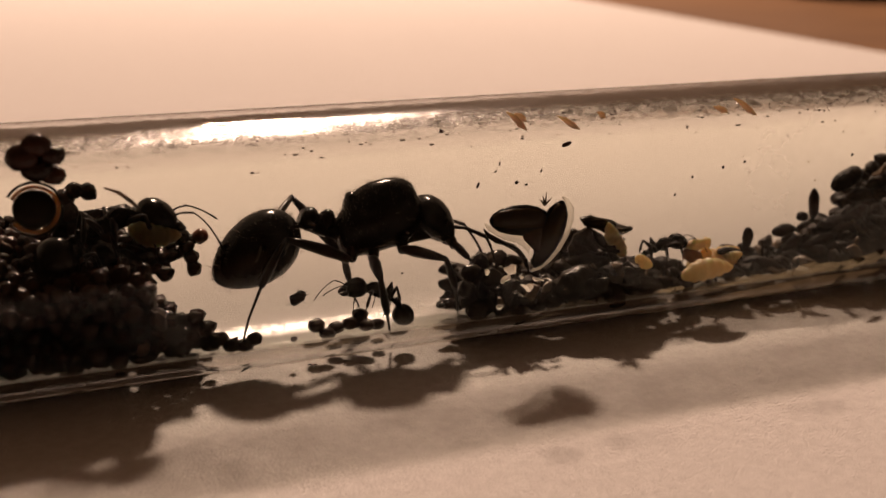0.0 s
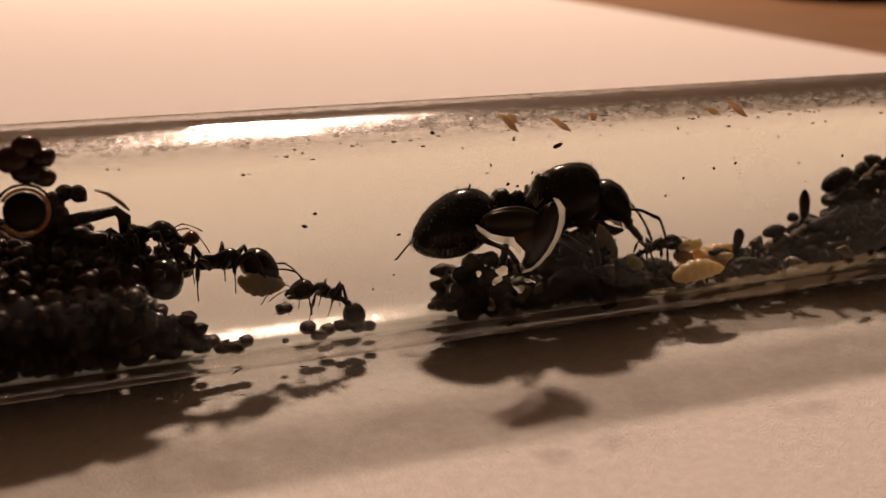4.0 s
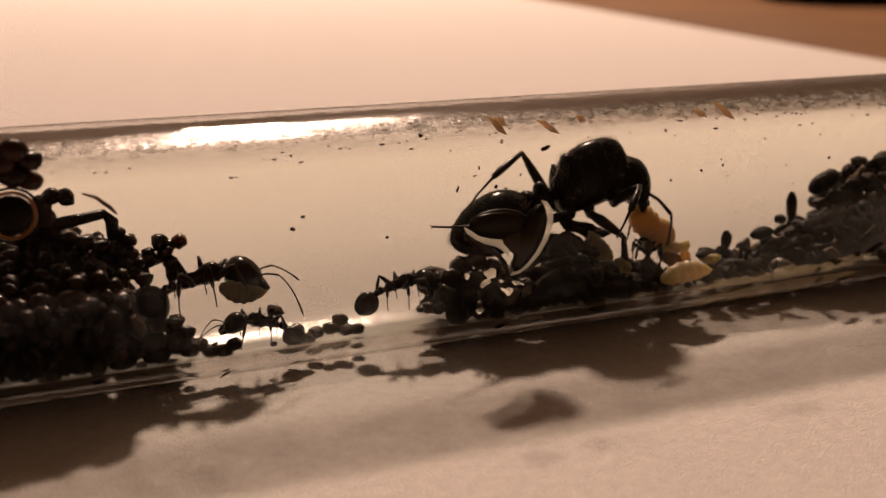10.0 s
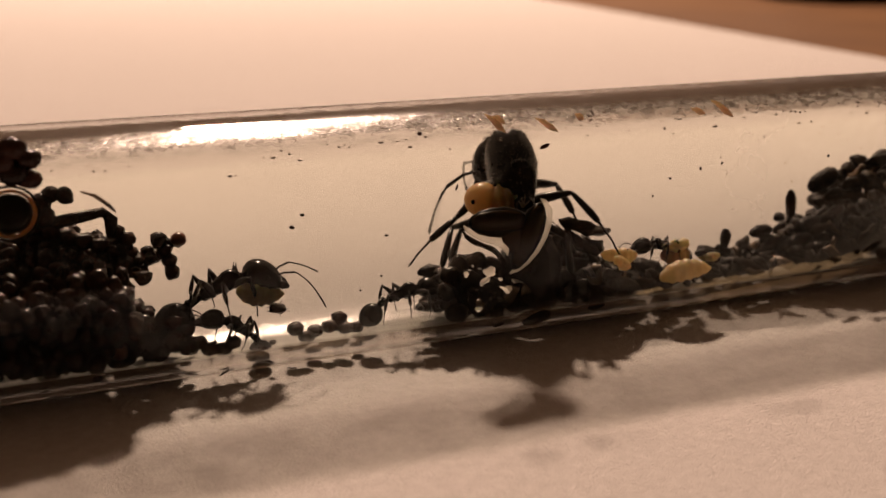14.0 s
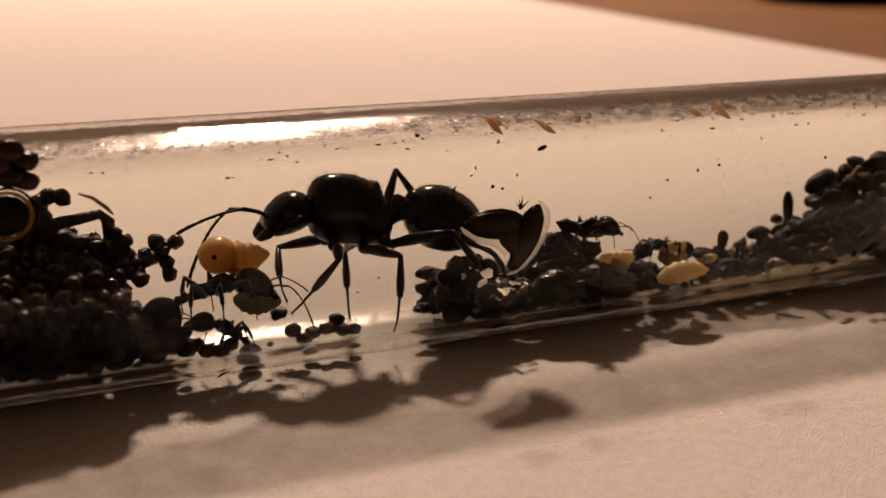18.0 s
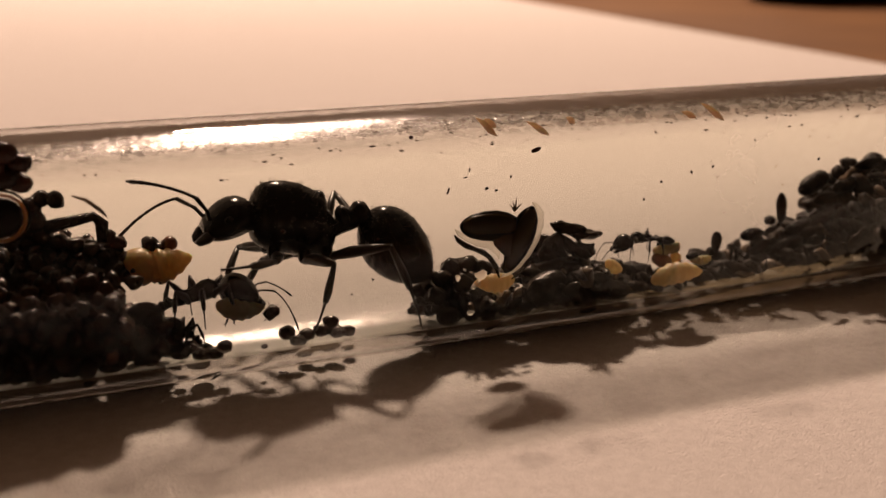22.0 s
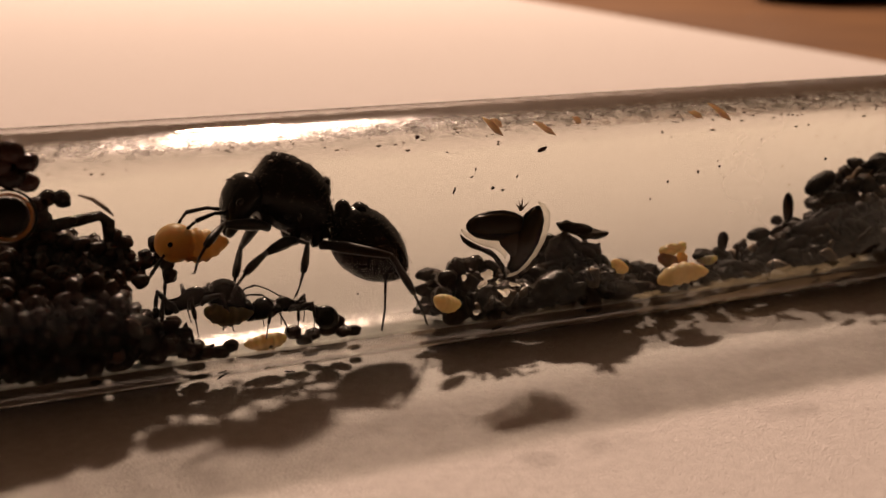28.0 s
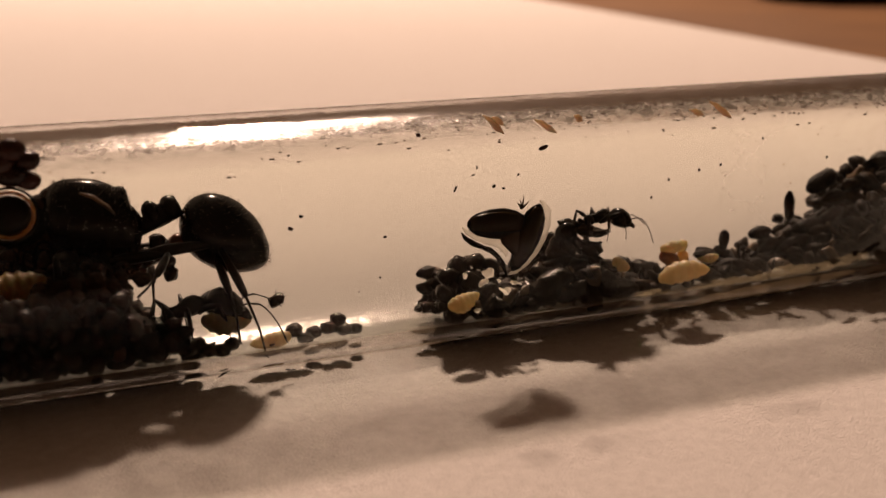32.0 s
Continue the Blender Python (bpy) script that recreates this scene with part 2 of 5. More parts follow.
    for key, val in (("From Min", 0.0017), ("From Max", 0.0013), ("To Min", 0.0), ("To Max", 0.5)):
        low.inputs[key].default_value = val
    nt.links.new(sep.outputs["Z"], low.inputs["Value"])
    gloss_bands = nt.nodes.new("ShaderNodeMath")
    gloss_bands.operation = "ADD"
    nt.links.new(high.outputs[0], gloss_bands.inputs[0])
    nt.links.new(low.outputs[0], gloss_bands.inputs[1])
    streaky = noise_at(nt, 700, 5.0, 0.7)
    share = nt.nodes.new("ShaderNodeMath")
    share.operation = "MULTIPLY"
    nt.links.new(gloss_bands.outputs[0], share.inputs[0])
    nt.links.new(ramp(nt, streaky.outputs["Fac"], [(0.40, (0.02,) * 3), (0.62, (0.24,) * 3)]), share.inputs[1])
    sheen = nt.nodes.new("ShaderNodeBsdfGlossy")
    sheen.inputs["Roughness"].default_value = 0.16
    rough = nt.nodes.new("ShaderNodeBump")
    rough.inputs["Strength"].default_value = 0.5
    rough.inputs["Distance"].default_value = 0.00015
    nt.links.new(streaky.outputs["Fac"], rough.inputs["Height"])
    nt.links.new(rough.outputs[0], sheen.inputs["Normal"])
    top = nt.nodes.new("ShaderNodeMixShader")
    nt.links.new(share.outputs[0], top.inputs[0])
    nt.links.new(mix.outputs[0], top.inputs[1])
    nt.links.new(sheen.outputs[0], top.inputs[2])
    nt.links.new(top.outputs[0], out.inputs["Surface"])
    return mat


def water_material():
    mat, nt, bsdf = nodes("water_bead")
    bsdf.inputs["Base Color"].default_value = (0.95, 0.95, 0.93, 1)
    bsdf.inputs["Transmission Weight"].default_value = 1.0
    bsdf.inputs["IOR"].default_value = 1.33
    bsdf.inputs["Roughness"].default_value = 0.05
    return mat


WATER = water_material()
GLASS = glass_material("clear_glass", 0.02, 0.0001)
GLASS_INSIDE = glass_material("clear_glass_scuffed", 0.13, 0.0007)
FILM = film_material()


def grime_material():
    mat, nt, bsdf = nodes("brown_grime")
    out = nt.nodes["Material Output"]
    tex = noise_at(nt, 420, 6.0, 0.7)
    nt.links.new(ramp(nt, tex.outputs["Fac"], [(0.3, (0.34, 0.265, 0.16)), (0.7, (0.56, 0.44, 0.28))]), bsdf.inputs["Base Color"])
    bsdf.inputs["Roughness"].default_value = 0.6
    clear = nt.nodes.new("ShaderNodeBsdfTransparent")
    thin = nt.nodes.new("ShaderNodeBsdfTranslucent")
    thin.inputs[0].default_value = (0.40, 0.29, 0.17, 1)
    body = nt.nodes.new("ShaderNodeMixShader")
    body.inputs[0].default_value = 0.5
    nt.links.new(bsdf.outputs[0], body.inputs[1])
    nt.links.new(thin.outputs[0], body.inputs[2])
    patchy = noise_at(nt, 420, 6.0, 0.75)
    mix = nt.nodes.new("ShaderNodeMixShader")
    co = nt.nodes.new("ShaderNodeTexCoord")
    sep = nt.nodes.new("ShaderNodeSeparateXYZ")
    nt.links.new(co.outputs["Object"], sep.inputs[0])
    along = nt.nodes.new("ShaderNodeMapRange")
    for key, val in (("From Min", -0.045), ("From Max", 0.045)):
        along.inputs[key].default_value = val
    nt.links.new(sep.outputs["X"], along.inputs["Value"])
    cake = nt.nodes.new("ShaderNodeMath")
    cake.operation = "MULTIPLY"
    nt.links.new(ramp(nt, patchy.outputs["Fac"], [(0.34, (0.45,) * 3), (0.62, (0.92,) * 3)]), cake.inputs[0])
    nt.links.new(ramp(nt, along.outputs[0], [(0.28, (0.30,) * 3), (0.34, (0.25,) * 3), (0.43, (0.25,) * 3), (0.50, (0.5,) * 3)]), cake.inputs[1])
    nt.links.new(cake.outputs[0], mix.inputs[0])
    nt.links.new(clear.outputs[0], mix.inputs[1])
    nt.links.new(body.outputs[0], mix.inputs[2])
    nt.links.new(mix.outputs[0], out.inputs["Surface"])
    return mat


GRIME = grime_material()


def mud_material():
    """Fine dried mud, thicker towards the bottom of the tube."""
    mat, nt, bsdf = nodes("dried_mud")
    out = nt.nodes["Material Output"]
    co = nt.nodes.new("ShaderNodeTexCoord")
    stretch = nt.nodes.new("ShaderNodeMapping")
    stretch.inputs["Scale"].default_value = (0.9, 1.0, 1.0)
    nt.links.new(co.outputs["Object"], stretch.inputs["Vector"])
    tex = nt.nodes.new("ShaderNodeTexNoise")
    tex.inputs["Scale"].default_value, tex.inputs["Detail"].default_value, tex.inputs["Roughness"].default_value = 520, 8.0, 0.72
    nt.links.new(stretch.outputs[0], tex.inputs["Vector"])
    # mud kept pale: it also stands for light carried in the glass wall
    col = ramp(nt, tex.outputs["Fac"], [(0.3, (0.56, 0.45, 0.28)), (0.7, (0.74, 0.61, 0.40))])
    nt.links.new(col, bsdf.inputs["Base Color"])
    bsdf.inputs["Roughness"].default_value = 0.7
    thin = nt.nodes.new("ShaderNodeBsdfTranslucent")
    nt.links.new(col, thin.inputs[0])
    body = nt.nodes.new("ShaderNodeMixShader")
    body.inputs[0].default_value = 0.6
    nt.links.new(bsdf.outputs[0], body.inputs[1])
    nt.links.new(thin.outputs[0], body.inputs[2])
    sep = nt.nodes.new("ShaderNodeSeparateXYZ")
    nt.links.new(co.outputs["Object"], sep.inputs[0])
    height = nt.nodes.new("ShaderNodeMapRange")
    for key, val in (("From Min", 0.0012), ("From Max", 0.0062), ("To Min", 0.72), ("To Max", 0.0)):
        height.inputs[key].default_value = val
    nt.links.new(sep.outputs["Z"], height.inputs["Value"])
    cover = nt.nodes.new("ShaderNodeMath")
    cover.operation = "MULTIPLY"
    nt.links.new(height.outputs[0], cover.inputs[0])
    nt.links.new(ramp(nt, tex.outputs["Fac"], [(0.30, (0.50,) * 3), (0.70, (0.90,) * 3)]), cover.inputs[1])
    clear = nt.nodes.new("ShaderNodeBsdfTransparent")
    mix = nt.nodes.new("ShaderNodeMixShader")
    begin = nt.nodes.new("ShaderNodeMapRange")
    for key, val in (("From Min", -0.0055), ("From Max", 0.0010)):
        begin.inputs[key].default_value = val
    nt.links.new(sep.outputs["X"], begin.inputs["Value"])
    shown = nt.nodes.new("ShaderNodeMath")
    shown.operation = "MULTIPLY"
    nt.links.new(cover.outputs[0], shown.inputs[0])
    nt.links.new(begin.outputs[0], shown.inputs[1])
    nt.links.new(shown.outputs[0], mix.inputs[0])
    nt.links.new(clear.outputs[0], mix.inputs[1])
    nt.links.new(body.outputs[0], mix.inputs[2])
    nt.links.new(mix.outputs[0], out.inputs["Surface"])
    return mat


MUD = mud_material()


# ---- mesh helpers, in millimetres ----
def finish(name, bm, material, smooth=True, orient=True):
    me = bpy.data.meshes.new(name)
    bmesh.ops.scale(bm, vec=(MM, MM, MM), verts=bm.verts)
    if orient:
        bmesh.ops.recalc_face_normals(bm, faces=bm.faces)
    for fc in bm.faces:
        fc.smooth = smooth
    bm.to_mesh(me)
    bm.free()
    me.materials.append(material)
    return me


def part(name, bm, material, parent=None, label="", smooth=True, orient=True):
    ob = new(name, finish(name, bm, material, smooth, orient))
    if parent:
        ob.parent = parent
    if label:
        ob["label"] = label
    return ob


def place(x, y, z, rx=0, ry=0, rz=0):
    return pose(x * MM, y * MM, z * MM, rx, ry, rz)


def loft(bm, rings, seg=18):
    """rings: (centre, u, v): u and v are the half axes of an ellipse. Closed at both ends."""
    loops = []
    for c, u, v in rings:
        c, u, v = Vector(c), Vector(u), Vector(v)
        loops.append([bm.verts.new(c + u * math.cos(2 * math.pi * i / seg) + v * math.sin(2 * math.pi * i / seg)) for i in range(seg)])
    for a, b in zip(loops, loops[1:]):
        for i in range(seg):
            bm.faces.new((a[i], a[(i + 1) % seg], b[(i + 1) % seg], b[i]))
    bm.faces.new(loops[0][::-1])
    bm.faces.new(loops[-1])


def spindle(bm, stations, seg=18):
    """A body along x from (x, z centre, half height, half width)."""
    loft(bm, [((x, 0, z), (0, hy, 0), (0, 0, hz)) for x, z, hz, hy in stations], seg)


def rod(bm, points, radii, seg=8):
    """A round rod through points with a radius at each."""
    pts = [Vector(p) for p in points]
    rings = []
    for i, p in enumerate(pts):
        d = (pts[min(i + 1, len(pts) - 1)] - pts[max(i - 1, 0)]).normalized()
        u = d.cross(Vector((0.31, 0.9, 0.2))).normalized()
        rings.append((p, u * radii[i], d.cross(u) * radii[i]))
    loft(bm, rings, seg)


def ball(bm, c, r, m=None, sub=2):
    m4 = Matrix.Translation(c) @ (m or Matrix()) @ Matrix.Diagonal((*r, 1))
    return bmesh.ops.create_icosphere(bm, subdivisions=sub, radius=1.0, matrix=m4)["verts"]


def lumpy(bm, verts, amount, size, seed=0.0):
    for v in verts:
        v.co += v.normal * 0 + Vector(noise.noise_vector(v.co * size + Vector((seed, seed * 2, 3)))) * amount


def egg(length, belly, n=12, power=0.5):
    """Stations of a rounded spindle of unit height, from 0 to length."""
    out = []
    for i in range(n + 1):
        s = i / n
        s2 = 0.5 - 0.5 * math.cos(math.pi * s)
        out.append((s2 * length, max(0.02, math.sin(math.pi * min(1, s2 ** belly)) ** power)))
    return out


# ---- the setting ----
def sheet(name, corners, thick, material, label):
    bm = bmesh.new()
    low = [bm.verts.new((x, y, z - thick)) for x, y, z in corners]
    top = [bm.verts.new(c) for c in corners]
    n = len(corners)
    bm.faces.new(top)
    bm.faces.new(low[::-1])
    for i in range(n):
        bm.faces.new((low[i], low[(i + 1) % n], top[(i + 1) % n], top[i]))
    return tagged(part(name, bm, material, None, "", False), label, "", "", "structure")


sheet("ground", [(-1800, -900, -0.2), (1800, -900, -0.2), (1800, 1800, -0.2), (-1800, 1800, -0.2)], 25, WOOD, "warm brown wooden table top")
paper = sheet("paper", [(-1500, 226, 0), (124, -60, 0), (235, 520, 0), (380, 1330, 0), (-1500, 1330, 0)], 0.18, PAPER, "plain white sheet of paper on the table")
tagged(paper, "plain white sheet of paper lying on the wooden table", "paper", "", "")
del paper["kind"]


def case():
    bm = bmesh.new()
    bmesh.ops.create_cube(bm, size=1, matrix=Matrix.Translation((357, 303, 22)) @ Matrix.Rotation(radians(-24), 4, "Z") @ Matrix.Diagonal((150, 50, 44, 1)))
    bmesh.ops.bevel(bm, geom=bm.edges[:], offset=6, segments=3, affect="EDGES")
    ob = part("dark_case", bm, DARK_CASE)
    tagged(ob, "dark plastic case standing on the wooden table", "case")


case()

RO, RI = 8.0, 7.0      # outer and inner radius of the glass tube, its axis at height RO
X0, X1 = -62.0, 62.0


def glass_tube():
    root = new("test_tube")
    tagged(root, "clear glass test tube lying on white paper, scuffed and dusty", "test tube")
    seg = 160
    bm = bmesh.new()
    # every corner has its own ring of vertices, so that the long walls keep true round normals
    pairs = ((X0, RO, X1, RO), (X1, RO, X1, RI), (X1, RI, X0, RI), (X0, RI, X0, RO))
    for xa, ra, xb, rb in pairs:
        a, b = [[bm.verts.new((x, r * math.cos(2 * math.pi * i / seg), RO + r * math.sin(2 * math.pi * i / seg))) for i in range(seg)] for x, r in ((xa, ra), (xb, rb))]
        for i in range(seg):
            bm.faces.new((a[i], a[(i + 1) % seg], b[(i + 1) % seg], b[i]))
    wall = part("glass_wall", bm, GLASS, root, "", True, False)
    wall.visible_shadow = False
    wall.data.materials.append(GLASS_INSIDE)
    for fc in wall.data.polygons:
        if fc.index // seg == 2:
            fc.material_index = 1
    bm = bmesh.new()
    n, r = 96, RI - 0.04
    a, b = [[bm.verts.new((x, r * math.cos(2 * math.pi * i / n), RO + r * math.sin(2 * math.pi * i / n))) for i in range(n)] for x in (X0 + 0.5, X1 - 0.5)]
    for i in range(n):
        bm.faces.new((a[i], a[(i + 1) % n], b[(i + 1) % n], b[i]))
    part("wall_film", bm, FILM, root, "thin dusty film, tinted for the tube's shadow")
    # beads of condensation under the top of the wall
    rnd = random.Random(21)
    bm = bmesh.new()
    for _ in range(700):
        q = radians(rnd.gauss(109, 4))
        s = rnd.uniform(0.03, 0.12) * rnd.random() ** 2 + 0.025
        x = rnd.uniform(-27, 0) if rnd.random() < 0.6 else rnd.uniform(0, 36)
        ball(bm, (x, (RI - 0.06) * math.cos(q), RO + (RI - 0.06) * math.sin(q)), (s * rnd.uniform(0.8, 2.2), s, s * 0.7), Matrix.Rotation(q + 1.57, 4, "X"), 1)
    beads = part("condensation", bm, WATER, root, "tiny beads of condensed water")
    beads["kind"] = "stuff"
    beads.visible_shadow = False
    # dust specks along the top of the wall
    bm = bmesh.new()
    for _ in range(2400):
        q = radians(rnd.gauss(98, 12))
        a = rnd.uniform(0.02, 0.09)
        ball(bm, (rnd.triangular(-28, 46, 40), (RI - 0.09) * math.cos(q), RO + (RI - 0.09) * math.sin(q)), (a * rnd.uniform(0.8, 3.0), a, a * 0.5), Matrix.Rotation(q - 1.57, 4, "X"), 1)
    specks = part("dust_specks", bm, STRAW, root, "brown dust specks along the top of the glass")
    specks["kind"] = "stuff"
    # brown grime caked along the bottom of the far half
    bm = bmesh.new()
    n, m = 120, 8
    grid = []
    for i in range(n + 1):
        x = -45 + 90 * i / n
        wide = 7 + 15 * min(1.0, max(0.0, (x - 2) / 22)) + 2.5 * noise.noise(Vector((x * 0.5, 1.0, 0)))
        ring = []
        for k in range(m + 1):
            q = radians(-95 - (wide + 21) * k / m)
            rr = RO + 0.07 + 0.04 * noise.noise(Vector((x, k * 0.7, 3.0)))
            ring.append(bm.verts.new((x, rr * math.cos(q), RO + rr * math.sin(q))))
        grid.append(ring)
    for a, b in zip(grid, grid[1:]):
        for k in range(m):
            bm.faces.new((a[k], a[k + 1], b[k + 1], b[k]))
    part("grime", bm, GRIME, root, "brown grime caked along the bottom of the glass", True, False)
    # fine mud dried on the inside of the wall under the long seeds
    bm = bmesh.new()
    n, m = 130, 14
    grid = []
    for i in range(n + 1):
        x = -6.0 + 67 * i / n
        reach = 30 + 14 * min(1.0, max(0.0, x / 6)) + 10 * min(1.0, max(0.0, (x - 16) / 14)) + 5 * noise.noise(Vector((x * 0.35, 7.0, 0))) + 3 * noise.noise(Vector((x * 1.3, 2.0, 0)))
        ring = []
        for k in range(m + 1):
            q = radians(-76 - (reach + 14) * k / m)
            rr = RI - 0.10 + 0.05 * noise.noise(Vector((x * 0.8, k * 0.6, 5.0)))
            ring.append(bm.verts.new((x, rr * math.cos(q), RO + rr * math.sin(q))))
        grid.append(ring)
    for a, b in zip(grid, grid[1:]):
        for k in range(m):
            bm.faces.new((a[k], a[k + 1], b[k + 1], b[k]))
    part("mud_film", bm, MUD, root, "thin olive brown film of dried mud", True, False)
    return root


tube = glass_tube()


# ---- round seeds heaped at one end ----
def seed_mesh(name, i, material):
    bm = bmesh.new()
    vs = ball(bm, (0, 0, 0), (0.56, 0.52, 0.50))
    lumpy(bm, vs, 0.22, 1.5, i * 7.3)
    lumpy(bm, vs, 0.05, 5.0, i * 3.3)
    return finish(name, bm, material)


seed_kinds = [seed_mesh("round_seed", i, SEED) for i in range(5)]


def heap_top(x, y):
    """Height of the round-seed heap's surface."""
    s = [(-62, 10.0), (-30, 9.8), (-25, 9.3), (-22.4, 8.8), (-21.3, 7.4), (-21.0, 5.2), (-19.6, 3.6), (-17.6, 2.6), (-16.6, 1.4), (-16.2, 0.6)]
    for (xa, za), (xb, zb) in zip(s, s[1:]):
        if xa <= x <= xb:
            return za + (zb - za) * (x - xa) / (xb - xa) + 0.5 * noise.noise(Vector((x, y, 0)) * 0.8) - min(4.5, 0.4 * max(0.0, -y)) * min(1.0, max(0.0, (-19.8 - x) / 2.2))
    return -9


def seed_heap():
    rnd = random.Random(4)
    near, rest = [], []
    step = 0.88
    ix = 0
    x = -44.0
    while x < -16.4:
        ix += 1
        iy = 0
        y = -6.4
        while y < 6.5:
            iy += 1
            z = 1.0
            while z < 12:
                px, py, pz = (x + rnd.uniform(-0.25, 0.25) + (iy % 2) * 0.4, y + rnd.uniform(-0.22, 0.22), z + rnd.uniform(-0.22, 0.22) + (ix % 2) * 0.4)
                if math.hypot(py, pz - RO) < RI - 0.46 and pz < heap_top(px, py) - 0.3:
                    wall = RI - math.hypot(py, pz - RO)
                    depth = heap_top(px, py) - pz
                    if (wall < 1.7 and py < 2.5) or depth < 1.3:
                        near.append((px, py, pz)) if (px > -30 and (py < 2.5)) else rest.append((px, py, pz))
                    elif rnd.random() < 0.6:
                        rest.append((px, py, pz))
                z += step
            y += step
        x += step
    rnd.shuffle(near)
    rest += near[290:]
    near = near[:290]
    for p in near:
        ob = new("round_seed", rnd.choice(seed_kinds))
        k = rnd.uniform(0.72, 1.2)
        ob.matrix_world = place(*p, rnd.uniform(0, 360), rnd.uniform(0, 360), rnd.uniform(0, 360)) @ Matrix.Diagonal((k, k, k, 1))
        tagged(ob, "small round blackish seed in the heap inside the tube", "seed", "heap of round seeds")
    bm = bmesh.new()
    for p in rest:
        vs = ball(bm, p, (0.55 * rnd.uniform(0.75, 1.25), 0.55 * rnd.uniform(0.7, 1.1), 0.5 * rnd.uniform(0.7, 1.2)), Matrix.Rotation(rnd.uniform(0, 3), 4, Vector((rnd.random(), rnd.random(), 0.3))), 1)
    ob = part("round_seeds", bm, SEED)
    tagged(ob, "dense heap of small round blackish seeds", "seeds", "", "stuff")


seed_heap()


# ---- long seeds scattered and heaped at the other end ----
def grain_mesh(i):
    bm = bmesh.new()
    rnd = random.Random(50 + i)
    L, w = (2.5, 0.62) if i < 3 else (2.0, 0.7)
    spindle(bm, [(x - L / 2, 0.06 * math.sin(3 * x), w * h, w * 0.85 * h) for x, h in egg(L, 0.8 + 0.15 * (i % 2), 10)], 12)
    lumpy(bm, bm.verts, 0.22, 1.3, i * 3.1)
    lumpy(bm, bm.verts, 0.06, 4.5, i * 2.1)
    return finish("long_seed", bm, GRAIN)


grain_kinds = [grain_mesh(i) for i in range(6)]


def grain_top(x):
    s = [(-1.2, 1.2), (-0.2, 4.0), (2, 4.6), (4, 3.8), (6, 3.6), (8, 5.0), (10, 4.4), (12, 3.4), (18, 2.4), (22, 2.6), (26, 3.4), (30.2, 4.4), (32.6, 5.8), (34.2, 8.3), (37, 9.2), (62, 9.8)]
    for (xa, za), (xb, zb) in zip(s, s[1:]):
        if xa <= x <= xb:
            return za + (zb - za) * (x - xa) / (xb - xa)
    return -9


def grain_bed():
    rnd = random.Random(9)
    placed = []
    tries = 0
    while len(placed) < 298 and tries < 90000:
        tries += 1
        x, y = rnd.uniform(-1.0, 42), rnd.uniform(-6, 3)
        top = grain_top(x)
        z = rnd.uniform(0.8, max(1.3, top))
        if math.hypot(y, z - RO) > RI - 0.7 or z > top - 0.3 - 0.45 * max(0.0, -2.0 - y):
            continue
        if all((x - a) ** 2 + (y - b) ** 2 + (z - c) ** 2 > 0.95 ** 2 for a, b, c in placed):
            placed.append((x, y, z))
    for p in placed:
        ob = new("long_seed", rnd.choice(grain_kinds))
        k = rnd.uniform(0.8, 1.1)
        ob.matrix_world = place(*p, rnd.uniform(0, 360), rnd.uniform(-30, 30), rnd.uniform(-70, 70)) @ Matrix.Diagonal((k, k, k, 1))
        tagged(ob, "long dark brown seed lying in the tube", "seed", "bed of long seeds")


grain_bed()


def single(name, meshes, x, y, z, r=(0, 0, 0), k=1.0, label="", group=""):
    ob = new(name, meshes)
    ob.matrix_world = place(x, y, z, *r) @ Matrix.Diagonal((k, k, k, 1))
    tagged(ob, label, "seed", group)
    return ob


# ---- ants ----
def antenna(parent, side, s, base, name="antenna"):
    bm = bmesh.new()
    pts = [(0, 0, 0), (0.5, 0.35 * side, 0.35), (1.3, 0.8 * side, 0.55)]
    rod(bm, [Vector(p) * s for p in pts], [0.09 * s, 0.08 * s, 0.10 * s], 7)
    pts = [Vector((1.3 + 0.13 * i, 0.8 * side + 0.025 * side * i, 0.55 - (0.05 * i + 0.004 * i * i) * (1.0 if side < 0 else 0.35))) * s for i in range(22)]
    rod(bm, pts, [(0.075 if i % 2 else 0.055) * s * (1.25 if i > 15 else 1.0) for i in range(21)] + [0.03 * s], 7)
    ob = part(name, bm, LIMB, parent)
    ob.matrix_basis = place(*base)
    return ob


def hairs(bm, stations, n, length, rnd, low=-0.2):
    """Short upright hairs over a spindle."""
    for _ in range(n):
        i = rnd.randrange(1, len(stations) - 1)
        x, zc, hz, hy = stations[i]
        a = rnd.uniform(0, 2 * math.pi)
        if math.sin(a) < low:
            continue
        p = Vector((x + rnd.uniform(-0.2, 0.2), hy * math.cos(a) * 0.97, zc + hz * math.sin(a) * 0.97))
        d = Vector((rnd.uniform(-0.5, 0.1), math.cos(a), math.sin(a))).normalized()
        rod(bm, [p, p + d * length * rnd.uniform(0.6, 1.2)], [0.013, 0.005], 3)


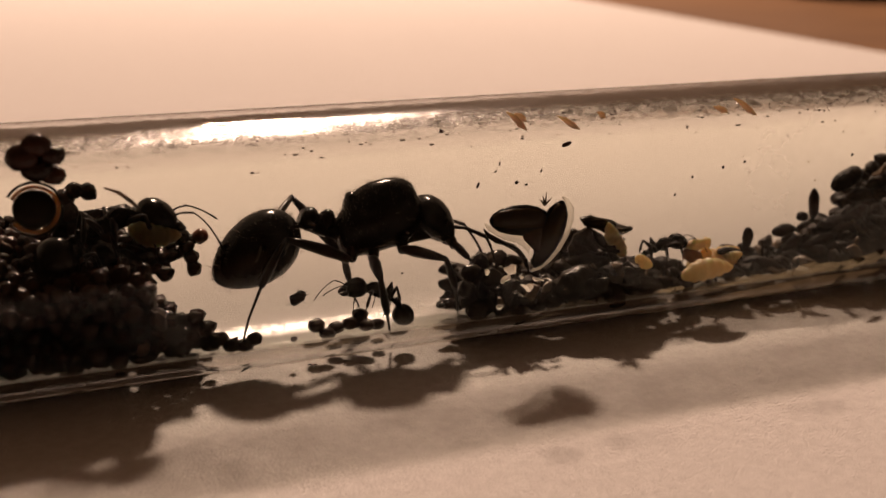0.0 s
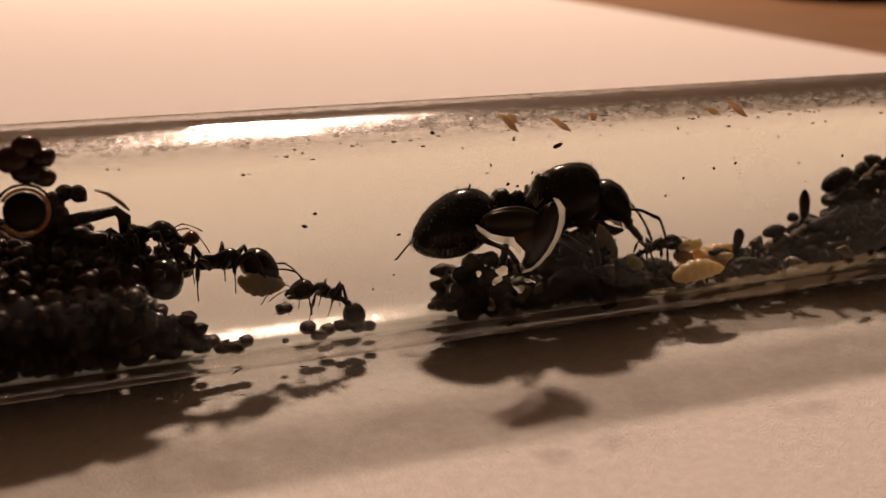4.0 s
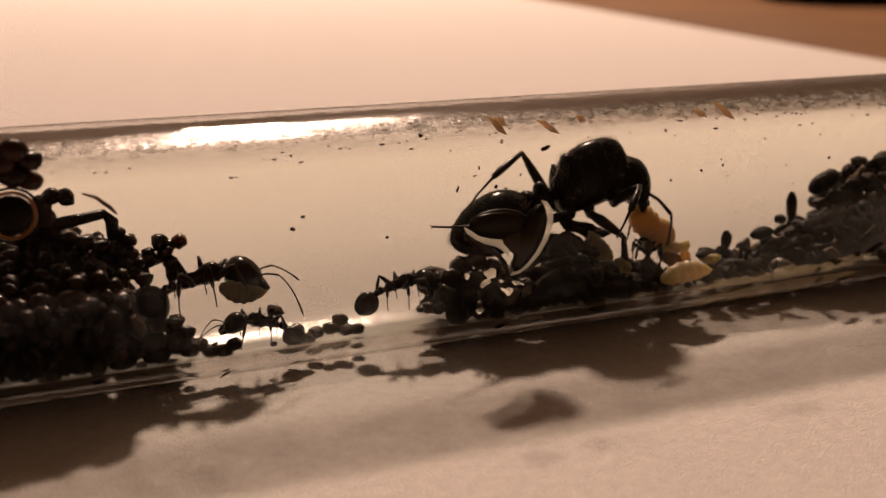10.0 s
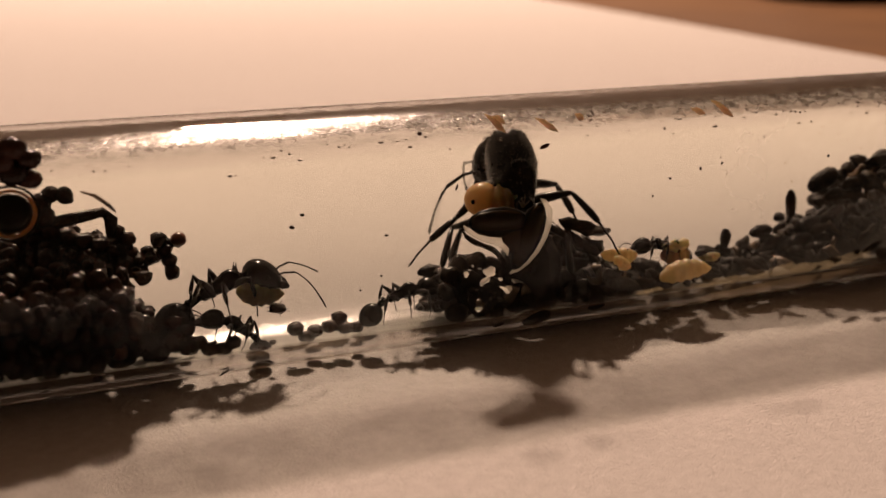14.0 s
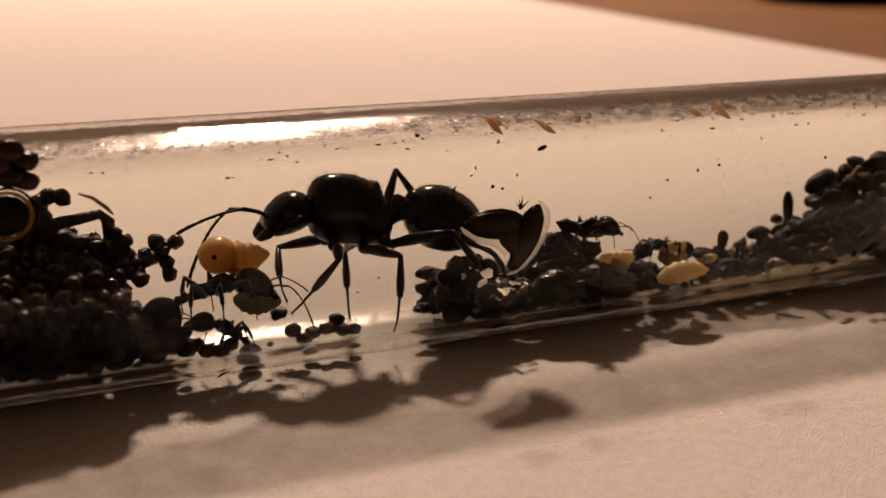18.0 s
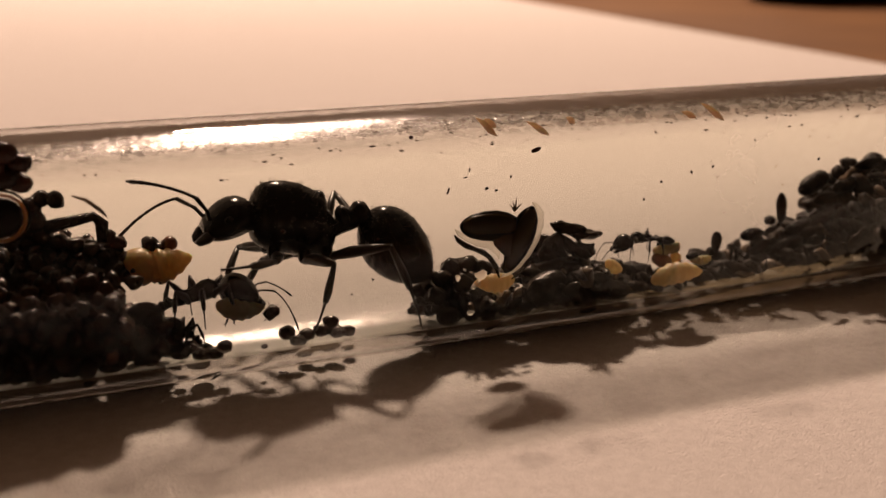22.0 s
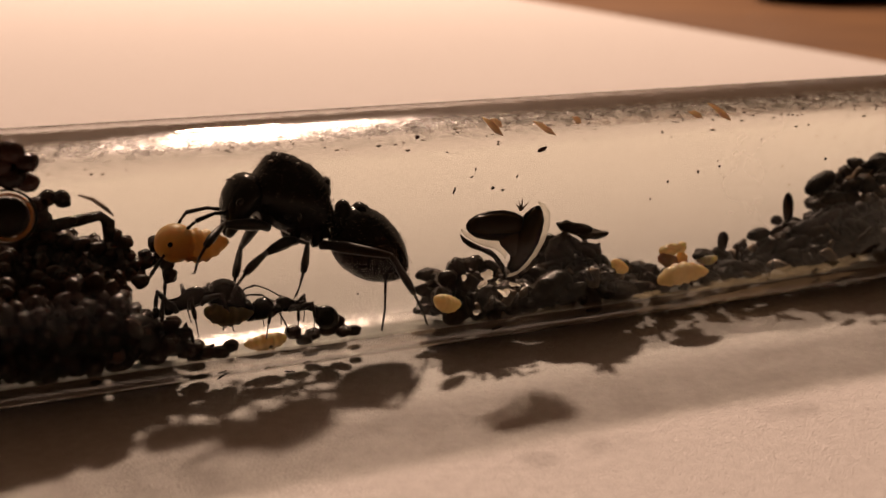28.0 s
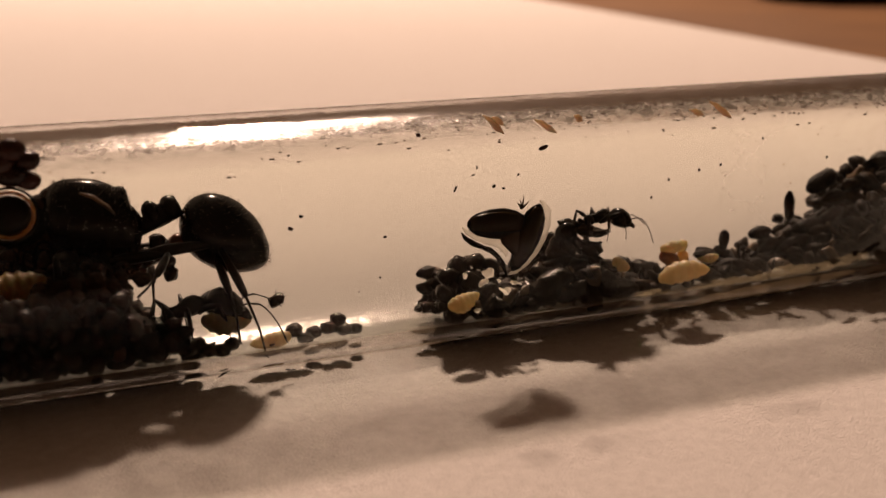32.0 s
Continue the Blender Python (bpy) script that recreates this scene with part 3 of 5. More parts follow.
def ant(name, label, queenly, s):
    """One ant, facing +x, its thorax at the origin. Returns the thing and what moves on it."""
    rnd = random.Random(len(label))
    root = new(name)
    tagged(root, label, "ant")
    if queenly:
        outline = ((-3.0, 0.1, -1.0, 0.5), (-2.85, 0.5, -1.6, 0.9), (-2.5, 0.9, -1.95, 1.15), (-2.2, 1.2, -2.1, 1.25), (-2.05, 1.8, -2.12, 1.28), (-1.7, 2.15, -2.15, 1.4), (-1.3, 2.14, -2.15, 1.5), (-1.0, 2.32, -2.12, 1.62),
                   (-0.3, 2.55, -2.1, 1.75), (0.7, 2.62, -2.0, 1.78), (1.5, 2.55, -1.85, 1.7), (2.05, 2.38, -1.6, 1.58), (2.4, 2.1, -1.3, 1.38), (2.6, 1.65, -0.9, 1.1), (2.75, 1.15, -0.3, 0.75))
        th = [(x, (hi + lo) / 2, (hi - lo) / 2, w) for x, hi, lo, w in outline]
        neck, waist, hips = (2.45, 0, 0.55), (-2.8, 0, -0.35), ((1.0, -2.0), (-1.0, -2.2), (-2.7, -1.9))
        head_k, gl, gw = 1.08, 6.3, 2.2
    else:
        th = [(-1.6, -0.15, 0.15, 0.15), (-1.5, -0.1, 0.42, 0.36), (-1.0, 0.0, 0.52, 0.42), (-0.4, 0.0, 0.50, 0.42), (-0.1, 0.06, 0.58, 0.46), (0.4, 0.14, 0.72, 0.62),
              (0.9, 0.16, 0.70, 0.64), (1.3, 0.10, 0.50, 0.5), (1.6, 0.0, 0.25, 0.25)]
        th = [(a * s, b * s, c * s, d * s) for a, b, c, d in th]
        neck, waist, hips = (1.55 * s, 0, 0), (-1.55 * s, 0, -0.1 * s), ((0.9 * s, -0.35 * s), (0.1 * s, -0.35 * s), (-0.8 * s, -0.35 * s))
        head_k, gl, gw = (0.85 if s > 0.8 else 0.74) * s, (2.9 if s > 0.8 else 2.6) * s, (1.42 if s > 0.8 else 1.15) * s
    bm = bmesh.new()
    spindle(bm, th, 22)
    if queenly:
        ball(bm, (-1.65, 0, 1.75), (0.42, 0.75, 0.45))
        for cx, cz in ((1.15, -1.7), (-0.9, -1.85), (-2.35, -1.6)):
            for side in (-1, 1):
                ball(bm, (cx, side * 0.85, cz), (0.42, 0.45, 0.68))
        ball(bm, (-0.3, 1.35, 0.9), (0.4, 0.35, 0.3))
        ball(bm, (-0.3, -1.35, 0.9), (0.4, 0.35, 0.3))
    thorax = part("thorax", bm, CHITIN, root)
    bm = bmesh.new()
    hairs(bm, th, 700 if queenly else 60, 0.28 if queenly else 0.2, rnd)
    part("thorax_hair", bm, HAIR, root, "fine dark hairs")
    # head with eyes, jaws and feelers
    k = head_k
    hd = [(0.0, 0.0, 0.35, 0.4), (0.25, 0.05, 0.85, 1.1), (0.7, 0.1, 1.15, 1.5), (1.3, 0.1, 1.25, 1.65), (1.9, 0.05, 1.18, 1.65), (2.5, -0.05, 0.98, 1.5), (2.95, -0.15, 0.7, 1.2), (3.2, -0.2, 0.4, 0.9)]
    if not queenly:
        hd = [(0.0, 0.0, 0.4, 0.4), (0.12, 0.05, 0.8, 0.95), (0.4, 0.1, 1.15, 1.35), (0.9, 0.12, 1.38, 1.6), (1.5, 0.1, 1.42, 1.68), (2.1, 0.0, 1.3, 1.6), (2.6, -0.1, 1.05, 1.4), (2.95, -0.2, 0.75, 1.1), (3.15, -0.25, 0.4, 0.8)]
    bm = bmesh.new()
    spindle(bm, [(a * k, b * k, c * k * (0.96 if queenly else 0.94), d * k) for a, b, c, d in hd], 20)
    head = part("head", bm, CHITIN, root)
    head.matrix_basis = place(*neck)
    for side in (-1, 1):
        bm = bmesh.new()
        ball(bm, (1.75 * k, 1.5 * side * k, 0.35 * k), (0.30 * k, 0.18 * k, 0.25 * k))
        part("eye", bm, GASTER, head)
        bm = bmesh.new()
        rod(bm, [Vector(p) * k for p in ((2.8, 0.85 * side, -0.25), (3.2, 0.95 * side, -0.4), (3.6, 0.65 * side, -0.55), (3.8, 0.15 * side, -0.6))], [0.36 * k, 0.34 * k, 0.24 * k, 0.06 * k], 8)
        part("mandible", bm, LIMB, head)
        antenna(head, side, k * (1.4 if queenly else 1.0), (2.7 * k, 0.55 * side * k, 0.3 * k))
    # waist and gaster
    waist_k = 1.25 if queenly else 0.55 * s
    bm = bmesh.new()
    rod(bm, [Vector(p) * waist_k for p in ((0.1, 0, 0), (-0.5, 0, 0), (-1.0, 0, 0.1), (-1.6, 0, 0.15), (-2.2, 0, 0.2))], [0.45 * waist_k, 0.42 * waist_k, 0.55 * waist_k, 0.55 * waist_k, 0.55 * waist_k], 10)
    ball(bm, Vector((-0.85, 0, 0.40)) * waist_k, Vector((0.46, 0.6, 0.66)) * waist_k)
    ball(bm, Vector((-1.75, 0, 0.25)) * waist_k, Vector((0.50, 0.75, 0.66)) * waist_k)
    petiole = part("petiole", bm, CHITIN, root)
    petiole.matrix_basis = place(*waist)
    bm = bmesh.new()
    gst = []
    for x, h in egg(gl, 0.84 if queenly else 0.95, 22, 0.52):
        groove = 1.0 - (0.018 if any(abs(x - gl * q) < gl * 0.02 for q in (0.50, 0.68, 0.82)) else 0)
        gst.append((-x, -0.05 * gw * math.sin(math.pi * x / gl), gw * h * groove, gw * 0.95 * h * groove))
    spindle(bm, gst, 24)
    gaster = part("gaster", bm, GASTER, petiole)
    gaster.matrix_basis = place(-2.0 * waist_k, 0, 0.1 * waist_k, 0, -40 if queenly else -12, 0)
    bm = bmesh.new()
    hairs(bm, gst, 800 if queenly else 60, 0.26 if queenly else 0.16, rnd, -0.9)
    hair = part("gaster_hair", bm, HAIR, petiole, "fine dark hairs")
    hair.matrix_basis = gaster.matrix_basis.copy()
    # legs
    legs = []
    lk = 1.0 if queenly else 0.62 * s
    for i, (hx, hz) in enumerate(hips):
        for side in (-1, 1):
            lf, lt = ((3.6, 5.0), (3.4, 5.4), (4.7, 7.0))[i] if queenly else (1.7 * s, 2.8 * s)
            bm = bmesh.new()
            rod(bm, [(0, 0, 0), (lf * 0.12, 0, 0.05), (lf * 0.35, 0, 0.1), (lf * 0.7, 0, 0.06), (lf, 0, 0)], [0.34 * lk, 0.30 * lk, 0.40 * lk, 0.32 * lk, 0.17 * lk], 9)
            femur = part("leg", bm, LIMB, root)
            bm = bmesh.new()
            rod(bm, [(-0.05, 0, 0), (lt * 0.15, 0, 0.10 * lk), (lt * 0.35, 0, 0.20 * lk), (lt * 0.5, 0, 0.24 * lk), (lt * 0.52, 0, 0.24 * lk), (lt * 0.8, 0, 0.20 * lk), (lt, 0, 0)],
                [0.16 * lk, 0.22 * lk, 0.28 * lk, 0.21 * lk, 0.10 * lk, 0.075 * lk, 0.07 * lk], 8)
            rod(bm, [(lt, 0, 0), (lt + 0.16 * lk, 0.16 * lk, 0.12 * lk)], [0.04 * lk, 0.012 * lk], 5)
            rod(bm, [(lt, 0, 0), (lt + 0.16 * lk, -0.16 * lk, 0.12 * lk)], [0.04 * lk, 0.012 * lk], 5)
            shin = part("shin", bm, LIMB, femur)
            shin.matrix_basis = place(lf, 0, 0, 0, 60, 0)
            spread = (3.0, 0.5, -2.7)[i] if queenly else (2.2, 0.2, -1.5)[i]
            legs.append((femur, shin, Vector((hx, side * (1.0 if queenly else 0.35 * s), hz)),
                         Vector((hx + spread * lk * (1.15 if queenly else 1.2), (4.6 if side > 0 else -1.9) * lk if queenly else side * lk * 2.4, 0)), lf, lt))
    return root, head, petiole, legs, (gaster, hair)


def pupa(name, label, material, k, eye=True, fat=1.0):
    """A plump pupa or larva lying along x, its head at +x."""
    root = new(name)
    tagged(root, label, "larva")
    bm = bmesh.new()
    st = []
    for x, h in egg(3.3, 1.15 if eye else 0.85, 44, 0.6):
        ridge = 1 + 0.075 * math.sin(x * 11.5)
        st.append(((x - 2.0) * k, -0.22 * k * math.cos((x - 1.6) * 0.9), 0.72 * k * fat * h * ridge, 0.70 * k * fat * h * ridge))
    spindle(bm, st, 16)
    part("body", bm, material, root)
    if eye:
        bm = bmesh.new()
        vs = ball(bm, (0.95 * k, 0, -0.05 * k), (1.12 * k, 0.84 * k * fat, 0.82 * k * fat), None, 3)
        part("head", bm, material, root)
        for side in (-1, 1):
            bm = bmesh.new()
            ball(bm, (1.4 * k, 0.74 * side * k * fat, 0.08 * k), (0.15 * k, 0.10 * k, 0.15 * k), None, 2)
            part("eye", bm, GASTER, root, "tiny black eye spot")
            bm = bmesh.new()
            rod(bm, [Vector(p) * k for p in ((1.0, 0.5 * side, -0.5), (0.2, 0.66 * side, -0.75), (-0.8, 0.5 * side, -0.8))], [0.13 * k, 0.15 * k, 0.06 * k], 6)
            part("folded_leg", bm, material, root)
    return root


queen, queen_head, queen_waist, queen_legs, queen_gaster = ant("queen_ant", "large glossy black queen ant walking inside the glass tube", True, 1.0)
big = ant("worker_ant", "black major worker ant holding a pale larva beside the seed heap", False, 0.9)
small = ant("worker_ant", "small black worker ant on the tube floor near the seeds", False, 0.64)
rover = ant("worker_ant", "small black worker ant roaming between the two seed heaps", False, 0.68)
nurse = ant("worker_ant", "small black worker ant tending pale brood on the seeds", False, 0.58)
carried_pupa = pupa("pupa", "amber ant pupa with black eye spots carried by the queen", PUPA, 1.12, True, 1.3)
worker_larva = pupa("larva", "cream larva held in the jaws of the major worker", GRUB, 0.98, False)
clump_larva = pupa("larva", "cream larva on the damp clump of seeds", GRUB, 0.75, False)
moved_larva = pupa("larva", "cream larva carried along the tube by a worker", GRUB, 0.85, False)

def seed_at(x, y, z, k=1.0, label="round blackish seed lying on the tube floor", group="loose round seeds", mesh=None, r=(0, 0, 0)):
    return single("round_seed", mesh or seed_kinds[int(abs(x * 13 + z * 7)) % 5], x, y, z, r, k, label, group)


red_kind = seed_mesh("round_seed", 9, RED_SEED)


def blob(name, c, r, material, label, category, turn=(0, 0, 0), amount=0.08, size=1.4):
    """A single uneven rounded lump."""
    bm = bmesh.new()
    vs = ball(bm, (0, 0, 0), r, None, 3)
    lumpy(bm, vs, amount, size, c[0])
    lumpy(bm, vs, amount * 0.3, size * 3.5, c[2])
    ob = part(name, bm, material)
    ob.matrix_world = place(*c, *turn)
    return tagged(ob, label, category)


# loose round seeds on the floor of the tube
for p, k in (((-11.13, -1.20, 2.05), 1.0), ((-10.60, -1.60, 1.57), 0.95), ((-9.70, -0.80, 1.50), 1.0), ((-8.84, -1.00, 1.86), 0.95), ((-8.01, -0.60, 2.05), 1.05), ((-7.83, -1.40, 1.66), 0.95),
             ((-6.85, -0.80, 1.33), 0.85), ((-1.85, -0.80, 2.27), 0.95), ((-1.22, -0.20, 1.89), 0.7), ((-2.43, -0.90, 2.29), 0.6), ((-15.35, -2.00, 2.01), 0.9), ((-16.12, -2.20, 1.82), 1.0), ((-16.91, -2.20, 1.94), 1.0),
             ((-17.44, -2.00, 2.31), 0.9), ((-12.86, -2.00, 1.65), 0.4)):
    seed_at(*p, k)
# seeds straggling over the heap's edge
for p, k in (((-21.00, 0.30, 8.76), 0.95), ((-21.50, 0.80, 8.48), 0.8), ((-19.02, 0.80, 8.29), 1.0), ((-18.34, 1.20, 7.97), 0.8), ((-19.75, 0.30, 7.35), 1.0), ((-20.30, 0.30, 6.70), 0.95), ((-19.18, 1.00, 7.25), 0.9),
             ((-20.83, 0.30, 7.82), 0.9), ((-18.65, 0.80, 7.64), 0.9), ((-18.45, 0.60, 6.98), 0.9), ((-18.39, 0.40, 6.30), 0.9), ((-20.51, 0.00, 7.37), 1.0), ((-21.16, 0.20, 8.10), 1.0)) + (((-20.87, -0.40, 6.95), 1.0), ((-20.57, -2.40, 6.96), 1.0), ((-21.37, -0.40, 7.43), 1.1), ((-19.77, 0.60, 7.77), 0.8), ((-21.89, 0.20, 8.11), 1.0), ((-22.55, 0.00, 8.50), 1.1), ((-23.49, 0.00, 8.88), 1.1), ((-24.42, 0.00, 9.22), 1.1), ((-25.32, 0.20, 9.61), 1.1), ((-21.45, 0.40, 9.16), 0.8), ((-18.89, -2.00, 3.85), 1.0), ((-18.22, -2.20, 3.28), 1.0), ((-19.03, -2.50, 3.14), 1.0)):
    seed_at(*p, k, "round blackish seed at the edge of the heap", "seeds at the heap's edge")
seed_at(-17.81, 1.00, 8.18, 1.0, "reddish brown round seed at the edge of the heap", "", red_kind)
seed_at(-22.59, -4.20, 3.43, 0.95, "orange brown seed inside the dark heap", "", red_kind, (0, 70, 20))


def twig():
    bm = bmesh.new()
    rod(bm, [(-26.70, 0.30, 9.83), (-24.31, 0.30, 10.17), (-22.29, 0.30, 10.48), (-21.80, 0.30, 10.02), (-21.82, 0.30, 8.88)], [0.45, 0.42, 0.36, 0.40, 0.34], 9)
    lumpy(bm, bm.verts, 0.12, 1.1, 2.0)
    ob = part("twig", bm, SEED)
    tagged(ob, "short crooked blackish twig lying on the seed heap", "twig")
    for n, (c, r) in enumerate((((-25.71, 0.60, 11.25), 0.62), ((-25.08, 0.80, 11.73), 0.55), ((-24.32, 0.60, 11.63), 0.58), ((-25.54, 0.40, 10.50), 0.7), ((-26.34, 0.40, 10.34), 0.6))):
        blob("seed_clump", c, (r, r * 0.9, r), SEED, "lumpy blackish seed piled above the heap", "seed", (n * 40, n * 25, 0), 0.1, 2.0)
    bm = bmesh.new()
    rod(bm, [(-24.16, -6.40, 13.24), (-23.45, -6.40, 12.96), (-22.76, -6.40, 12.34), (-22.43, -6.40, 11.93)], [0.05, 0.11, 0.12, 0.05], 7)
    tagged(part("shed_limb", bm, STRAW), "thin brown dried limb stuck to the glass", "limb")


twig()


def droplet_pair():
    """Two damp seeds in drops on the inner wall."""
    root = new("wet_seed_cluster")
    tagged(root, "cluster of damp blackish seeds stuck to the glass in a drop", "seeds")
    for n, (c, r) in enumerate((((-27.36, -5.60, 15.62), 0.85), ((-26.57, -5.40, 15.02), 0.75), ((-27.41, -5.40, 14.27), 0.85), ((-26.59, -5.30, 13.88), 0.68), ((-28.07, -5.40, 14.98), 0.95))):
        bm = bmesh.new()
        vs = ball(bm, c, (r, r * 0.8, r * 0.8), None, 2)
        lumpy(bm, vs, 0.08, 1.8, n)
        part("seed", bm, SEED, root)
    ring = new("ringed_seed")
    tagged(ring, "dark round seed inside a pale ring shaped drop", "seed")
    c = Vector((-27.72, -5.50, 12.13))
    bm = bmesh.new()
    rod(bm, [c + Vector((1.24 * math.cos(radians(d)), 0, 1.24 * math.sin(radians(d)))) for d in range(-150, 151, 12)], [0.10] * 26, 8)
    part("drop_edge", bm, DAMP_EDGE, ring, "dull brownish edge of the drop")
    bm = bmesh.new()
    ball(bm, c + Vector((0, 0.1, 0)), (1.12, 0.4, 1.08), None, 3)
    part("seed", bm, NEAR_BLACK, ring)
    bm = bmesh.new()
    rod(bm, [c + Vector((1.45 * math.cos(radians(d)), 0.15, 1.45 * math.sin(radians(d)))) for d in range(-150, 151, 12)], [0.08] * 26, 8)
    part("dark_edge", bm, NEAR_BLACK, ring)


droplet_pair()


def heart():
    """Drop on the near wall: two dark lobes and pale rim stand for its refraction."""
    root = new("heart_drop")
    tagged(root, "heart shaped dark water drop with pale rim on the glass", "husk")
    root.matrix_world = place(1.13, -6.00, 8.13, 0, 0, 0)
    lobes = (((-2.45, 1.05, 0.12), (-2.25, 1.03, 0.42), (-1.75, 1.0, 0.72), (-0.95, 0.96, 0.92), (0.0, 0.88, 0.97), (0.8, 0.8, 0.86), (1.3, 0.72, 0.64), (1.6, 0.6, 0.2)),
             ((2.6, 1.88, 0.12), (2.52, 1.62, 0.44), (2.35, 1.15, 0.72), (2.08, 0.55, 0.88), (1.78, -0.15, 0.90), (1.45, -0.85, 0.80), (1.12, -1.45, 0.60), (0.85, -1.95, 0.36), (0.72, -2.25, 0.08)))
    for path in lobes:
        bm = bmesh.new()
        rod(bm, [(x, 0, z) for x, z, w in path], [w for x, z, w in path], 20)
        for v in bm.verts:
            v.co.y *= 0.45
        lumpy(bm, bm.verts, 0.07, 1.2, path[0][0])
        half = part("dark_lobe", bm, NEAR_BLACK, root)
        bm = bmesh.new()
        rod(bm, [(x - 0.05, -0.20, z + 0.12 * w) for x, z, w in path[1:-1]], [w * 0.72 for x, z, w in path[1:-1]], 18)
        for v in bm.verts:
            v.co.y = -0.20 + (v.co.y + 0.20) * 0.42
        lumpy(bm, bm.verts, 0.05, 1.4, path[0][0])
        part("lobe_core", bm, BROWN_LOBE, half, "brown lit centre of the lobe")
    bm = bmesh.new()
    loft(bm, [((0.55 + 0.12 * k, -0.05, 0.15 - 0.42 * k), (w, 0, 0), (0, 0.28, 0)) for k, w in ((-1.6, 0.15), (-1.0, 0.6), (0.0, 0.85), (1.2, 0.75), (2.4, 0.5), (3.6, 0.15))], 16)
    lumpy(bm, bm.verts, 0.06, 1.6, 2.2)
    part("lobe_seam", bm, BROWN_LOBE, root, "brown fill between the two lobes")
    # rim behind the lobes, swept round the point: refracted bright background as colour
    for path in (((2.75, 2.02, 0.04), (3.05, 1.8, 0.16), (3.28, 1.25, 0.28), (3.22, 0.5, 0.36), (2.9, -0.35, 0.40), (2.38, -1.15, 0.38), (1.72, -1.85, 0.34), (1.1, -2.3, 0.23), (0.62, -2.55, 0.05)),
                 ((-2.62, 0.82, 0.04), (-2.4, 0.55, 0.13), (-1.85, 0.18, 0.21), (-1.1, -0.10, 0.27), (-0.35, -0.32, 0.32), (0.1, -0.62, 0.30), (0.35, -1.05, 0.16), (0.4, -1.35, 0.03))):
        bm = bmesh.new()
        rod(bm, [(x, 0.30, z) for x, z, w in path], [w for x, z, w in path], 14)
        for v in bm.verts:
            v.co.y = 0.30 + (v.co.y - 0.30) * 0.6
        lumpy(bm, bm.verts, 0.06, 1.5, path[0][0])
        part("cream_rim", bm, RIM, root, "cream coloured rim for the background refracted by the drop")
    for path in (((-2.75, 0.5), (-2.45, 0.1), (-1.95, -0.25), (-1.3, -0.55), (-0.7, -0.85), (-0.3, -1.15), (0.15, -1.75), (0.4, -2.5)), ((3.3, -0.9), (2.7, -1.75), (2.0, -2.35), (1.3, -2.75))):
        bm = bmesh.new()
        n = len(path)
        rod(bm, [(x, 0.2, z) for x, z in path], [0.05] + [0.17 + 0.03 * (k % 2) if n > 4 else 0.05 for k in range(n - 2)] + [0.04], 9)
        lumpy(bm, bm.verts, 0.1, 2.0, n)
        part("dark_fold", bm, WET, root)
    bm = bmesh.new()
    for tip in ((1.48, 2.5), (1.9, 2.15), (0.98, 2.12), (1.2, 2.3)):
        rod(bm, [(1.4, 0.15, 1.65), ((1.4 + tip[0]) / 2 + 0.04, 0.1, (1.65 + tip[1]) / 2), (tip[0], 0.05, tip[1])], [0.09, 0.05, 0.012], 6)
    part("stalk", bm, STRAW, root, "small brown broken stalk")


heart()

damp_kinds = [seed_mesh("round_seed", 20 + i, WET) for i in range(3)]
# darker lumps and husks under and beside the heart shaped drop
for n, (c, r, turn) in enumerate((((6.26, -3.20, 3.59), (1.7, 0.9, 1.0), (0, -25, 0)), ((9.47, -0.80, 6.85), (1.5, 0.5, 0.42), (0, 14, 0)), ((10.90, -0.60, 6.18), (1.5, 0.5, 0.4), (0, 8, 0)),
                                  ((11.02, -3.60, 3.12), (2.0, 0.7, 0.65), (0, 12, 0)), ((8.31, -0.80, 5.35), (1.0, 0.7, 1.3), (0, 30, 0)))):
    blob("dark_husk", c, r, WET, "large crumpled blackish husk on the seeds", "husk", turn, 0.22, 1.6)


